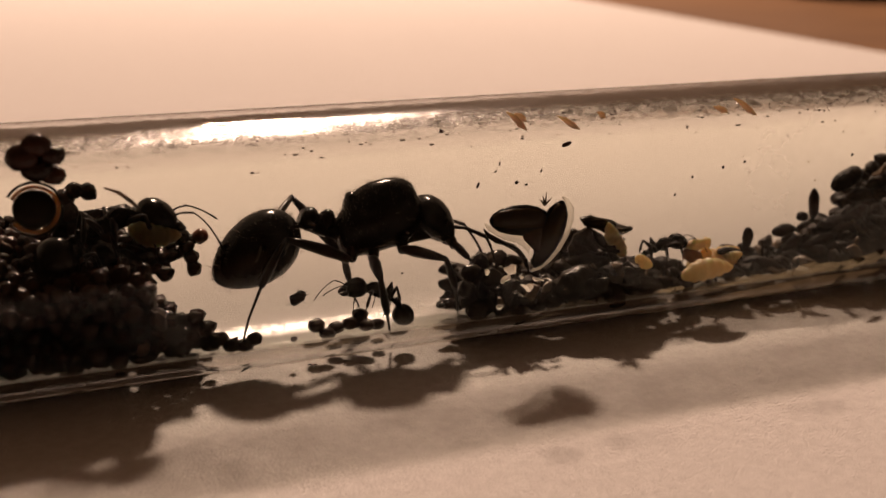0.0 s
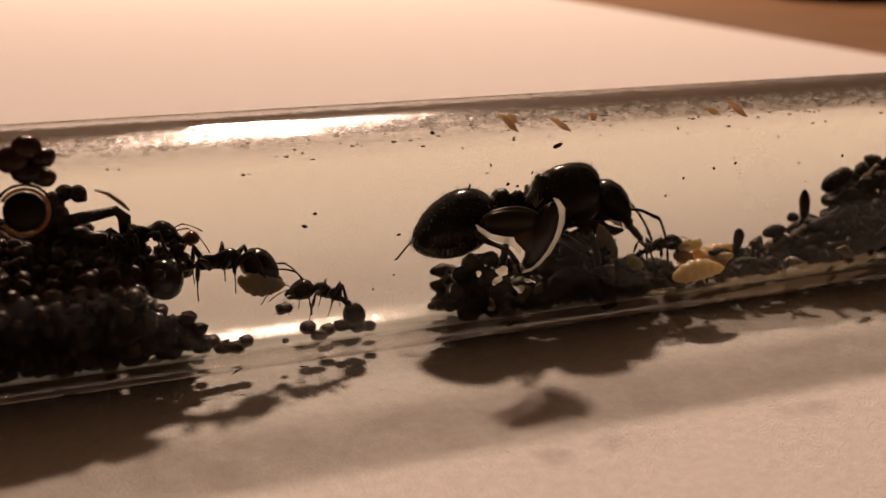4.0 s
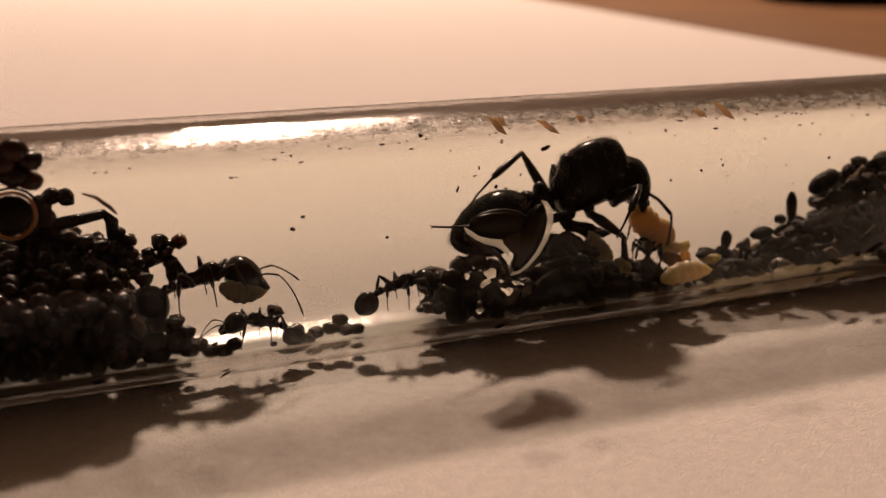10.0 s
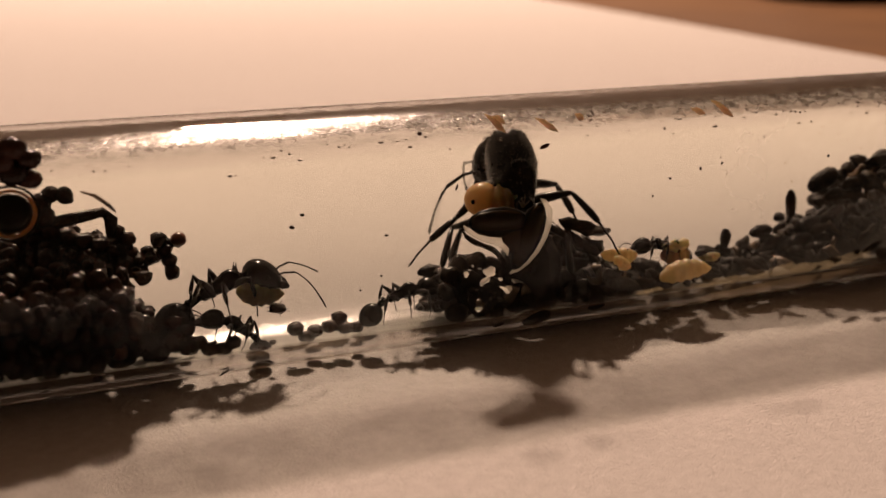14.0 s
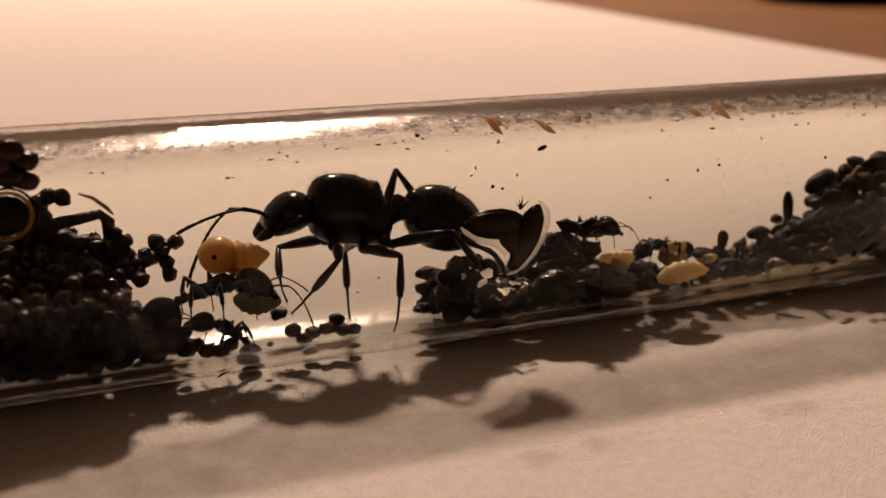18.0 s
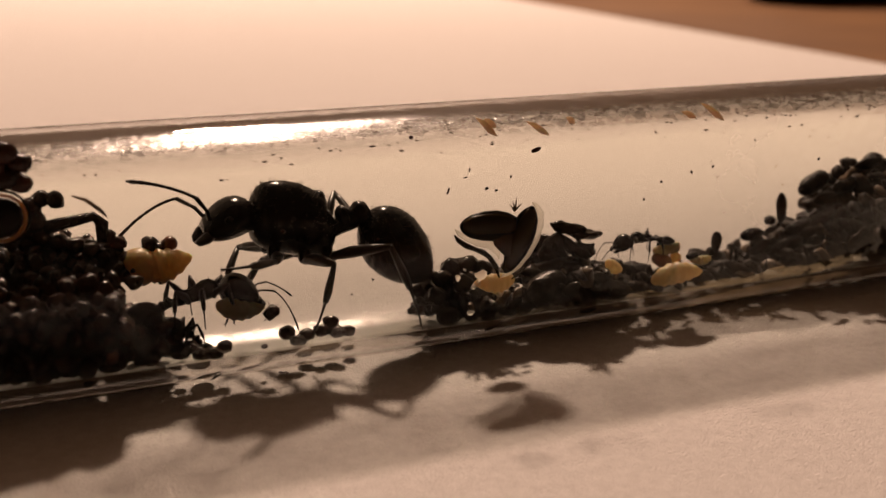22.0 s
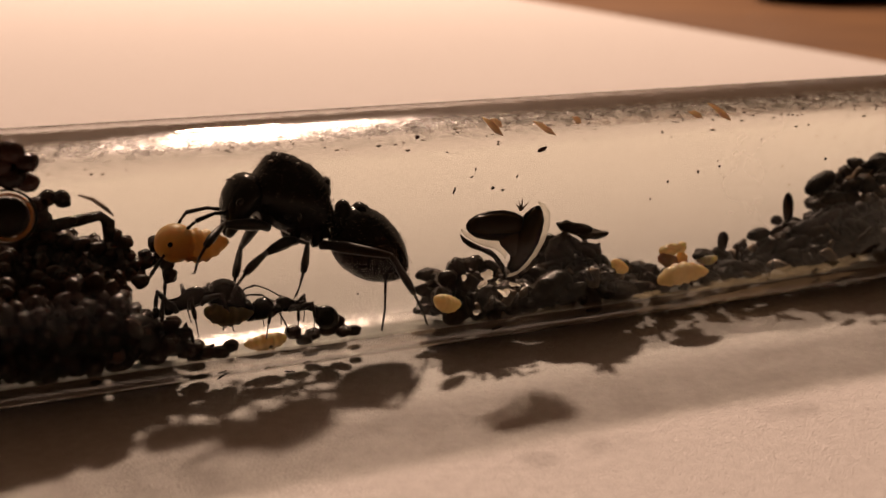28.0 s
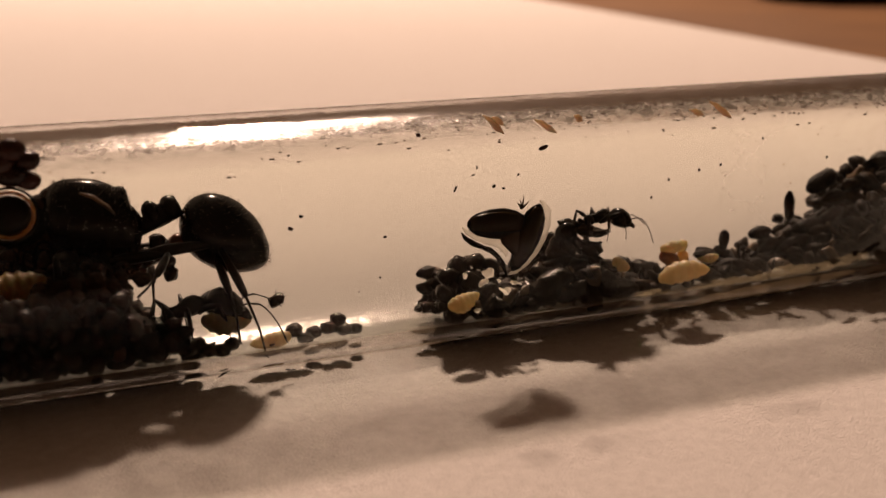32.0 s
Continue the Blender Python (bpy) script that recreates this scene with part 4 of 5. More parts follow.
def mound():
    """Crumpled damp husks and seeds heaped under the heart shaped drop."""
    rnd = random.Random(31)
    kinds = []
    for i in range(6):
        bm = bmesh.new()
        L, w = rnd.uniform(1.3, 2.4), rnd.uniform(0.38, 0.6)
        spindle(bm, [(x - L / 2, 0.12 * math.sin(2.2 * x + i), w * h, w * 0.8 * h) for x, h in egg(L, 0.85, 9)], 11)
        lumpy(bm, bm.verts, 0.28, 1.7, i * 4.1)
        lumpy(bm, bm.verts, 0.08, 5.5, i * 2.7)
        kinds.append(finish("damp_husk", bm, WET))
    top = [(-1.3, 2.6), (-0.9, 4.5), (-0.1, 5.1), (1.4, 5.3), (2.6, 4.8), (4.4, 3.5), (6.1, 3.8), (7.2, 5.0), (8.0, 6.5), (10.5, 5.8), (12.0, 4.4), (13.9, 2.7), (16.4, 2.0)]
    made = 0
    while made < 120:
        x, y = rnd.uniform(-2.0, 14.5), rnd.uniform(-4.6, 1.2)
        hi = next((za + (zb - za) * (x - xa) / (xb - xa) for (xa, za), (xb, zb) in zip(top, top[1:]) if xa <= x <= xb), 0) - 0.42 * max(0.0, -1.2 - y) + 0.2 * min(0.0, -1.2 - y)
        lo = RO - math.sqrt(max(0.1, (RI - 0.6) ** 2 - y * y))
        if hi < lo + 0.3:
            continue
        z = hi - 0.35 - (hi - lo) * rnd.random() ** 1.6
        if z < lo:
            continue
        made += 1
        ob = new("damp_husk", rnd.choice(kinds))
        k = rnd.uniform(0.7, 1.15)
        ob.matrix_world = place(x, y, z, rnd.uniform(0, 360), rnd.uniform(-50, 50), rnd.uniform(0, 360)) @ Matrix.Diagonal((k, k, k, 1))
        tagged(ob, "crumpled damp blackish husk in the mound of seeds", "husk", "mound of damp husks")


mound()
for n, (c, k) in enumerate((((-0.59, -1.40, 4.44), 1.45), ((0.51, -0.80, 4.94), 1.35), ((1.55, -1.00, 5.03), 1.3), ((2.74, -1.00, 4.66), 1.2), ((-1.20, -2.50, 3.73), 1.3), ((-0.65, -2.90, 2.41), 1.4), ((0.49, -3.10, 2.91), 1.4),
                            ((1.82, -2.90, 3.46), 1.4), ((0.65, -2.30, 4.22), 1.5), ((2.07, -3.10, 2.31), 1.2), ((3.41, -3.10, 2.93), 1.3), ((2.13, -1.40, 4.00), 1.3), ((-1.08, -2.50, 2.94), 1.2), ((4.79, -2.90, 3.29), 1.2))):
    seed_at(*c, k, "swollen blackish seed in the damp clump", "damp clump of seeds", damp_kinds[n % 3], (n * 40, n * 70, 0))

# drops of water on the damp mound, whitened for light shining through
for c, r, tilt in (((0.50, -5.30, 5.69), (0.40, 0.16, 0.33), 20), ((0.19, -5.30, 5.16), (0.42, 0.16, 0.12), -35), ((1.68, -5.30, 4.49), (0.34, 0.16, 0.19), 10), ((2.50, -5.30, 4.88), (0.42, 0.16, 0.05), 8), ((-1.20, -5.30, 5.70), (0.12, 0.16, 0.22), 0), ((-0.28, -5.30, 3.53), (0.26, 0.16, 0.12), -10), ((-0.81, -5.30, 6.21), (0.06, 0.16, 0.06), 0), ((-0.10, -5.30, 5.98), (0.05, 0.16, 0.05), 0), ((1.23, -5.30, 5.18), (0.10, 0.16, 0.06), 0)):
    drop = blob("water_drop", c, r, GLISTEN, "pale glistening drop of water on the damp husks", "water drop", (0, tilt, 0), 0.22, 3.0)
    drop.visible_shadow = False

# upright and leaning seeds on the far bed
for c, r, turn in (((29.14, 0.50, 6.13), (0.42, 0.42, 1.25), (0, -4, 0)), ((26.07, 0.00, 4.44), (1.05, 0.55, 0.5), (0, -6, 0)), ((22.39, -0.50, 4.41), (0.40, 0.40, 0.75), (0, 2, 0)), ((27.87, 0.20, 5.33), (0.5, 0.4, 0.4), (0, 0, 0)),
                   ((26.59, -0.40, 3.41), (1.1, 0.5, 0.42), (0, -35, 0)), ((32.56, 1.00, 7.71), (1.5, 0.8, 0.75), (0, -25, 0)), ((34.22, 0.50, 6.61), (1.9, 0.8, 0.6), (0, -8, 0)), ((36.73, 1.50, 7.72), (1.0, 0.8, 0.8), (0, 20, 0))) + (
                   ((37.37, 1.00, 8.31), (0.5, 0.5, 0.9), (0, 15, 0)), ((30.19, -0.50, 4.72), (1.5, 0.6, 0.6), (0, -10, 0)), ((31.90, -1.00, 5.33), (1.3, 0.6, 0.6), (0, -30, 0)), ((37.54, 0.00, 6.42), (1.5, 0.9, 0.9), (0, 10, 0)),
                   ((20.40, -1.00, 3.57), (1.0, 0.5, 0.4), (0, 5, 0)), ((32.98, -2.50, 3.54), (1.8, 0.5, 0.4), (0, -20, 0)), ((28.34, -1.50, 3.80), (1.4, 0.6, 0.5), (0, -15, 0))):
    blob("long_seed", c, r, GRAIN, "single dark seed standing out of the far seed bed", "seed", turn, 0.06, 1.6)
for a, b in (((23.64, -0.60, 4.08), (23.75, -0.60, 2.66)), ((24.19, -0.60, 3.72), (24.23, -0.60, 2.47)), ((21.80, -0.60, 3.84), (21.77, -0.60, 2.75))):
    bm = bmesh.new()
    rod(bm, [a, (Vector(a) + Vector(b)) / 2 + Vector((0.05, 0, 0)), b], [0.10, 0.13, 0.14], 7)
    tagged(part("stalk", bm, GRAIN), "short upright dark stalk among the seeds", "stalk", "stalks")

# resting brood
for c, k, turn, mat in (((16.75, -4.20, 3.55), 1.3, (180, -4, 0), GRUB), ((20.10, -1.40, 3.50), 0.5, (0, 10, 150), GRUB), ((11.90, -3.20, 4.41), 0.6, (0, 30, 20), GRUB)):
    g = pupa("larva", "cream ringed ant larva lying on the seeds", mat, k, False, 0.74 if k > 1 else 1.0)
    g.matrix_world = place(*c, *turn)
    tagged(g, "", "larva", "brood on the seeds")

blob("larva", (16.9, -1.9, 4.75), (1.15, 0.55, 0.42), GRUB, "small pale frilled larva on top of the brood", "larva", (0, -8, 0), 0.26, 2.6)
blob("pupa", (16.5, -2.1, 4.05), (0.8, 0.5, 0.5), BROWN_PUPA, "brownish red young pupa among the pale brood", "larva", (0, 20, 0), 0.16, 2.2)
blob("pupa", (17.7, -2.0, 4.0), (0.42, 0.4, 0.5), PUPA, "small amber pupa among the pale brood", "larva", (0, 0, 0), 0.14, 2.2)

# specks on the glass
speck_rnd = random.Random(3)
for c, r in (((4.07, -5.90, 13.57), (0.36, 0.06, 0.15)), ((26.27, -6.40, 11.33), (0.10, 0.06, 0.10)), ((0.90, -6.60, 11.35), (0.10, 0.05, 0.07)), ((2.01, -6.40, 12.10), (0.06, 0.04, 0.09)), ((-0.73, -6.20, 12.71), (0.05, 0.04, 0.12)),
             ((-1.04, -6.30, 12.27), (0.12, 0.04, 0.05)), ((0.24, -6.60, 11.54), (0.12, 0.05, 0.10)), ((-2.35, -6.60, 11.59), (0.08, 0.05, 0.22)), ((12.99, -6.60, 10.86), (0.10, 0.05, 0.09)), ((15.52, -6.40, 11.27), (0.10, 0.05, 0.10)),
             ((11.68, -6.60, 9.84), (0.08, 0.05, 0.08))) + ( ((17.24, -6.40, 11.51), (0.10, 0.05, 0.10)), ((-12.57, -6.00, 10.00), (0.17, 0.08, 0.12)), ((-11.93, -6.00, 10.67), (0.14, 0.08, 0.09)), ((-6.96, -6.60, 9.11), (0.12, 0.05, 0.08)),
             ((-7.32, -6.60, 6.71), (0.08, 0.05, 0.06)), ((-8.63, -6.40, 5.93), (0.06, 0.05, 0.06)), ((-4.32, -5.60, 14.88), (0.15, 0.05, 0.10)), ((-15.99, -6.00, 13.34), (0.14, 0.03, 0.06)), ((-12.69, -4.60, 2.54), (0.3, 0.05, 0.05)),
             ((-12.28, -4.20, 0.70), (0.35, 0.05, 0.05)), ((-16.29, -4.20, 1.14), (0.6, 0.06, 0.06)), ((-18.49, -4.20, 1.31), (0.5, 0.06, 0.08)), ((20.88, -6.20, 13.07), (0.05, 0.04, 0.12)), ((-17.13, -4.60, 3.36), (0.2, 0.05, 0.08))):
    blob("speck", c, r, SEED, "tiny dark speck of dirt stuck to the glass", "speck", (0, speck_rnd.uniform(-30, 30), 0), 0.04, 5.0)
for a, b in (((0.67, -4.20, 15.58), (1.84, -4.80, 14.42)), ((4.16, -4.40, 15.14), (5.60, -4.80, 14.20)), ((17.60, -4.40, 15.54), (19.11, -5.00, 14.37)), ((1.21, -4.30, 15.45), (1.89, -4.60, 14.95)), ((15.95, -4.50, 15.07), (16.90, -4.80, 14.67)),
             ((7.04, -4.40, 15.22), (7.57, -4.60, 14.85))):
    bm = bmesh.new()
    a, b = Vector(a), Vector(b)
    rod(bm, [a, a.lerp(b, 0.3) + Vector((0.05, 0, 0.05)), a.lerp(b, 0.7), b], [0.04, 0.17, 0.22, 0.04], 8)
    tagged(part("smear", bm, SMEAR), "small pale brownish smear on the glass near the top", "smear", "smears")


def debris():
    """Broken husk flakes lying over the far seed bed."""
    rnd = random.Random(77)
    kinds = []
    for i in range(5):
        bm = bmesh.new()
        spindle(bm, [(x - 0.9, 0.12 * math.sin(2 * x), 0.10 + 0.10 * h, 0.42 * h) for x, h in egg(1.8, 0.8 + 0.1 * i, 8)], 8)
        lumpy(bm, bm.verts, 0.25, 1.6, i * 5.0)
        kinds.append(finish("husk_flake", bm, STRAW if i == 0 else GRAIN))
    made = 0
    while made < 110:
        x, y = rnd.uniform(-0.5, 38), rnd.uniform(-5.5, 1.5)
        z = max(grain_top(x) - 0.2 + rnd.uniform(-0.6, 0.25), RO - math.sqrt(max(0.1, (RI - 0.3) ** 2 - y * y)) + 0.1)
        if math.hypot(y, z - RO) > RI - 0.5:
            continue
        made += 1
        ob = new("husk_flake", rnd.choice(kinds))
        k = rnd.uniform(0.5, 1.1)
        ob.matrix_world = place(x, y, z, rnd.uniform(0, 360), rnd.uniform(-70, 70), rnd.uniform(0, 360)) @ Matrix.Diagonal((k, k, k, 1))
        tagged(ob, "broken dark husk flake lying on the seeds", "husk", "husk flakes")


debris()

# brown specks on the cloudy far end of the glass
for n in range(34):
    q = radians(speck_rnd.uniform(118, 168))
    x = speck_rnd.uniform(17, 44)
    r = speck_rnd.uniform(0.02, 0.06)
    blob("speck", (x, (RI - 0.15) * math.cos(q), RO + (RI - 0.15) * math.sin(q)), (r * speck_rnd.uniform(0.8, 1.8), r * 0.5, r), STRAW, "tiny brown speck of dirt stuck to the glass", "speck", (0, speck_rnd.uniform(-60, 60), 0), 0.03, 5.0)


def scrap_thing():
    """A dark scrap with bristles that the workers push about."""
    root = new("dark_scrap")
    tagged(root, "small bristly dark scrap of husk on the tube floor", "scrap")
    bm = bmesh.new()
    vs = ball(bm, (0, 0, 0), (0.62, 0.4, 0.40), None, 2)
    lumpy(bm, vs, 0.22, 1.9, 4.0)
    part("scrap_body", bm, SEED, root)
    bm = bmesh.new()
    for k in range(7):
        a = Vector((0.4 * math.cos(k), 0.2 * math.sin(k * 2), 0.25 * math.sin(k)))
        rod(bm, [a, a * 2.1], [0.035, 0.012], 4)
    part("bristle", bm, LIMB, root)
    return root


scrap = scrap_thing()


# ---- movement ----
def blend(rows, t):
    """Values at t between rows (t, a, b, ...), eased."""
    if t <= rows[0][0]:
        return rows[0][1:]
    for a, b in zip(rows, rows[1:]):
        if t <= b[0]:
            w = (t - a[0]) / (b[0] - a[0])
            return [p + (q - p) * w for p, q in zip(a[1:], b[1:])]
    return rows[-1][1:]


def on_wall(p, r):
    """The point of the tube's inner wall below p."""
    y = max(-r + 0.9, min(r - 0.9, p.y))
    return Vector((p.x, y, RO - math.sqrt(r * r - y * y)))


def aim(origin, way, pole):
    x = way.normalized()
    y = pole.cross(x).normalized()
    m = Matrix((x, y, x.cross(y))).transposed().to_4x4()
    m.translation = origin
    return m


def gait(legs, bodies, floor_add=0.0):
    """Feet stay planted until the body has moved on; each leg bends at its knee. Millimetres."""
    for n, (femur, shin, hip, rest, lf, lt) in enumerate(legs):
        foot, rows, rows2 = None, [], []
        side = 1 if hip.y > 0 else -1
        for j, (t, m) in enumerate(bodies):
            p = m @ rest
            ideal = on_wall(p, RI - 0.1)
            ideal.z = max(ideal.z, m.translation.z - floor_add)
            h = m @ hip
            if foot is None or (foot - ideal).length > 0.32 * lt or ((j + n) % 3 == 0 and (foot - ideal).length > 0.12 * lt):
                foot = ideal.copy()
            d = foot - h
            reach = min(max(d.length, abs(lf - lt) * 1.15), (lf + lt) * 0.97)
            d = d.normalized() * reach
            up = (m.to_3x3() @ Vector((0.5 * (1, 0.2, -1)[n // 2], 0.5 * side, 1.6))).normalized()
            a = (lf * lf - lt * lt + reach * reach) / (2 * reach)
            hgt = math.sqrt(max(0.0, lf * lf - a * a))
            u = d.normalized()
            bend = (up - u * up.dot(u)).normalized()
            knee = h + u * a + bend * hgt
            inv = m.inverted()
            pole = (m.to_3x3().inverted() @ bend)
            f_m = aim(inv @ h, (inv @ knee) - (inv @ h), pole)
            s_world = aim(inv @ knee, (inv @ (h + d)) - (inv @ knee), pole)
            s_m = f_m.inverted() @ s_world
            f_m.translation *= MM
            s_m.translation *= MM
            rows.append((t, f_m))
            rows2.append((t, s_m))
        walk(femur, rows)
        walk(shin, rows2)


STEPS = [i * 0.5 for i in range(65)]


def heading(turn):
    """Compass and rise in degrees to a direction."""
    az, el = radians(turn[0]), radians(turn[1])
    return Vector((math.cos(az) * math.cos(el), math.sin(az) * math.cos(el), math.sin(el)))


def posed(leg, rows):
    """Key one leg of the queen by the directions of its thigh and shin."""
    femur, shin, hip, rest, lf, lt = leg
    ends = [(r[0], heading(r[1:3]), heading(r[3:5])) for r in rows]
    thighs, shins, last = [], [], None
    for t in STEPS:
        a, b = ends[0], ends[0]
        for p, q in zip(ends, ends[1:]):
            if p[0] <= t <= q[0]:
                a, b = p, q
        if t > ends[-1][0]:
            a = b = ends[-1]
        w = 0.0 if b[0] == a[0] else (t - a[0]) / (b[0] - a[0])
        w = w * w * (3 - 2 * w)
        u = (a[1].lerp(b[1], w) + Vector((0, 0, 0.02))).normalized()
        v = (a[2].lerp(b[2], w) - Vector((0, 0, 0.02))).normalized()
        pole = (u - v).normalized()
        if last is not None and pole.dot(last) < 0 and (u - v).length < 0.3:
            pole = last
        last = pole
        f_m = aim(hip, u, pole)
        s_m = f_m.inverted() @ aim(hip + u * lf, v, pole)
        f_m.translation *= MM
        s_m.translation *= MM
        thighs.append((t, f_m))
        shins.append((t, s_m))
    walk(femur, thighs)
    walk(shin, shins)


def crawl(who, way, turn, head=None, waist=None, bend=(), legs=(), lift=0.0, base=(0, 0, 0), waist_base=(0, 0, 0), tail=(), glance=((0, 0.0),)):
    """Key an ant along way (t, x, y, z) with turn (t, heading, pitch) and bend (t, head, gaster)."""
    bodies = []
    for t in STEPS:
        x, y, z = blend(way, t)
        hd, pt = blend(turn, t)
        bodies.append((t, Matrix.LocRotScale((x, y, z), Euler((0, radians(-pt), radians(hd))), None)))
    walk(who, [(t, Matrix.Translation(m.translation * MM) @ m.to_3x3().to_4x4()) for t, m in bodies])
    if head:
        walk(head, [(t, place(*base, 0, -blend(bend, t)[0], blend(glance, t)[0] + 6 * math.sin(1.7 * t))) for t in STEPS])
        walk(waist, [(t, place(*waist_base, 0, blend(bend, t)[1], 4 * math.sin(1.1 * t))) for t in STEPS])
    for piece in tail:
        walk(piece, [(t, place(blend(bend, t)[3], 0, blend(bend, t)[4], 0, blend(bend, t)[2], 0)) for t in STEPS])
    gait(legs, bodies, lift)


def carry(who, way, turn):
    walk(who, [(t, place(*blend(way, t), 0, -blend(turn, t)[1], blend(turn, t)[0])) for t in STEPS])


def motions():
    queen_way = [(0, -6.23, 0.6, 8.24), (1, -4.08, 0.6, 7.69), (2, -1.43, 0.6, 8.16), (3, 2.93, 0.6, 8.53), (3.5, 6.2, 0.6, 8.39), (5.5, 13.63, 0.6, 8.09), (6, 13.86, 0.6, 8.12), (7, 15.15, 0.6, 8.03), (8, 16.03, 0.6, 7.99), (9, 15.06, 0.6, 8.58), (10, 11.16, 0.6, 9.9), (11, 9.09, 0.6, 10.25), (12, 7.04, 0.6, 10.08), (13, 8.13, 0.8, 9.79), (13.5, 7.2, 2.0, 10.2), (14, 5.75, 2.1, 10.4), (14.5, 4.2, 1.6, 10.1), (16.5, -0.66, 0.6, 8.92), (17, -1.67, 0.6, 8.57), (18, -6.68, 0.6, 9.01), (18.5, -5.04, 0.6, 9.23), (19, -6.25, 0.6, 9.34)] + [(19.5, -7.99, 0.6, 8.33), (20, -8.69, 0.6, 8.33), (21, -7.92, 0.6, 8.95), (22, -10.15, 0.6, 8.9), (22.5, -9.72, 0.6, 9.68), (23, -8.78, 0.6, 9.53), (24, -8.04, 0.6, 9.41), (25, -8.13, 0.6, 9.65), (25.5, -7.87, 0.6, 9.57), (27.5, -9.36, 0.6, 9.95), (28, -10.51, 0.6, 10.36), (29, -13.19, 0.6, 9.48), (30, -15.05, 0.6, 9.81), (31, -20.48, 0.6, 10.06), (32, -22.87, 0.6, 9.98)]
    queen_turn = [(0, 0, 5.85), (1, 0, 0.31), (2, 0, 0.99), (3, 0, 3.77), (3.5, 0, 4.57), (5.5, 0, 2.16), (6, 0, 1.4), (7, 0, 1.89), (8, 0, 3.48), (9, 0, 2.44), (10, 0, 10.59), (11, 0, 13.01), (12, 0, 15.69), (13, 40, 26), (13.5, 68, 32), (14, 78, 26), (14.5, 112, 20), (16.5, 180, -3.98), (17, 180, -0.15), (18, 180, 5.4), (18.5, 180, 5.3), (19, 180, 5.31), (19.5, 180, 5.68), (20, 180, 9.64), (21, 180, 7.74), (22, 180, 9.31), (22.5, 180, 17.4), (23, 206, 0), (24, 205, 0), (25, 204, 6)] + [(25.5, 202, 8), (27.5, 180, 27.1), (28, 180, 25.65), (29, 180, 8.99), (30, 180, 9.05), (31, 180, 7.33), (32, 180, 5.53)]
    queen_bend = [(0, -45.37, 27.73, -56, -3.1, -0), (1, -33.76, 30.95, -56.26, -3.1, 0), (2, -26.92, 35, -58.67, -3.1, 0), (3, -35.82, 22.6, -49.6, -2.4, -0), (3.5, -43.1, 31.22, -57.52, -2.72, -0), (5.5, -45.18, 1.56, -11.22, -2.86, 0), (6, -49.84, -0.55, -9.87, -2.89, -0), (7, -56.61, 10.9, -24.76, -3.01, 0), (8, -61.71, 13.7, -26.8, -3.03, 0), (9, -61.76, 6.5, -21.62, -2.97, 0), (10, -66.28, -9.68, -1.6, -2.08, 0), (11, -70.96, 7.26, -23.06, -1.95, -0), (12, -41.1, 20.56, -41.3, -2.81, 0), (13, -25, 18, -65, -2.5, 0.1), (13.5, -40, 2, -46, -2.5, 0.1)] + [(14, -62, -8, -46, -2.5, 0.1), (14.5, -50, -2, -46, -2.2, 0.1), (16.5, -29.39, -25, 13.02, -0.63, -0.22), (17, -30.48, 22, -39.16, -1.05, 0.74), (18, -22.75, 22, -41.21, -1.6, 0.39), (18.5, -41, 22, -49.4, -1.01, 0.59), (19, -43.06, 22, -55.19, -1.23, 0.76), (19.5, -31.09, 16.91, -46.63, -2.18, 0), (20, -33.34, 23.41, -64.34, -3.1, 0), (21, -42.38, 21.94, -72.2, -2.38, -0), (22, -23.4, 27.87, -68.74, -2.68, -0), (22.5, -33.11, 22, -53.35, -1.2, 0.43), (23, -42, -6, -55, -2.2, 0.1), (24, -44, -6, -55, -2.2, 0.1), (25, -46, -2, -50, -2.2, 0.1)] + [(25.5, -46, 0, -48, -2.2, 0.1), (27.5, -73.93, 22, -37.43, -0.95, 0.38), (28, -73.55, 22, -40.17, -0.66, 0.17), (29, -34.41, -1.82, -42.6, -3.1, -0), (30, -36.29, 14.81, -50.87, -2.62, -0), (31, -35.78, 15.96, -45.56, -2.51, 0), (32, -29.45, 26.35, -60.99, -3.1, -0)]
    crawl(queen, queen_way, queen_turn, queen_head, queen_waist, queen_bend, (), 6.0, (2.45, 0, 0.55), (-2.8, 0, -0.35), queen_gaster, ((0, 0.0), (13, 0.0), (13.5, 20.0), (14, 65.0), (14.5, 62.0), (16.5, 0.0), (22.5, 0.0), (23, 14.0), (25.5, 14.0), (27.5, 0.0)))
    # poses of the queen's legs: seconds, then compass and rise of thigh and shin, in degrees, in her own space
    fore_right = [(0, -59, -5, 58, -64), (1, -71, 2, 83, -61), (2, -112, 12, -1, -83), (3, -107, 0, 52, -64), (8, -116, 16, 26, -63), (9, -93, 25, 39, -64), (10, -82, 28, -145, -21), (11, -82, 9, 104, -57), (12, -61, -10, 55, -71), (13, -80, -15, -160, -11), (17, -12, -21, 49, -34), (18, -44, -18, 83, -30), (19, -65, -8, 77, -32), (20, -110, -35, 89, -29), (21, -89, -21, 94, -27), (22, -75, -14, 66, -31), (23, -62, -5, 40, -27), (24, -57, -4, 41, -27)] + [(25, -71, -2, 64, -31), (28, -100, -44, 83, -34), (29, -76, -13, 63, -28), (30, -66, -24, 57, -23)]
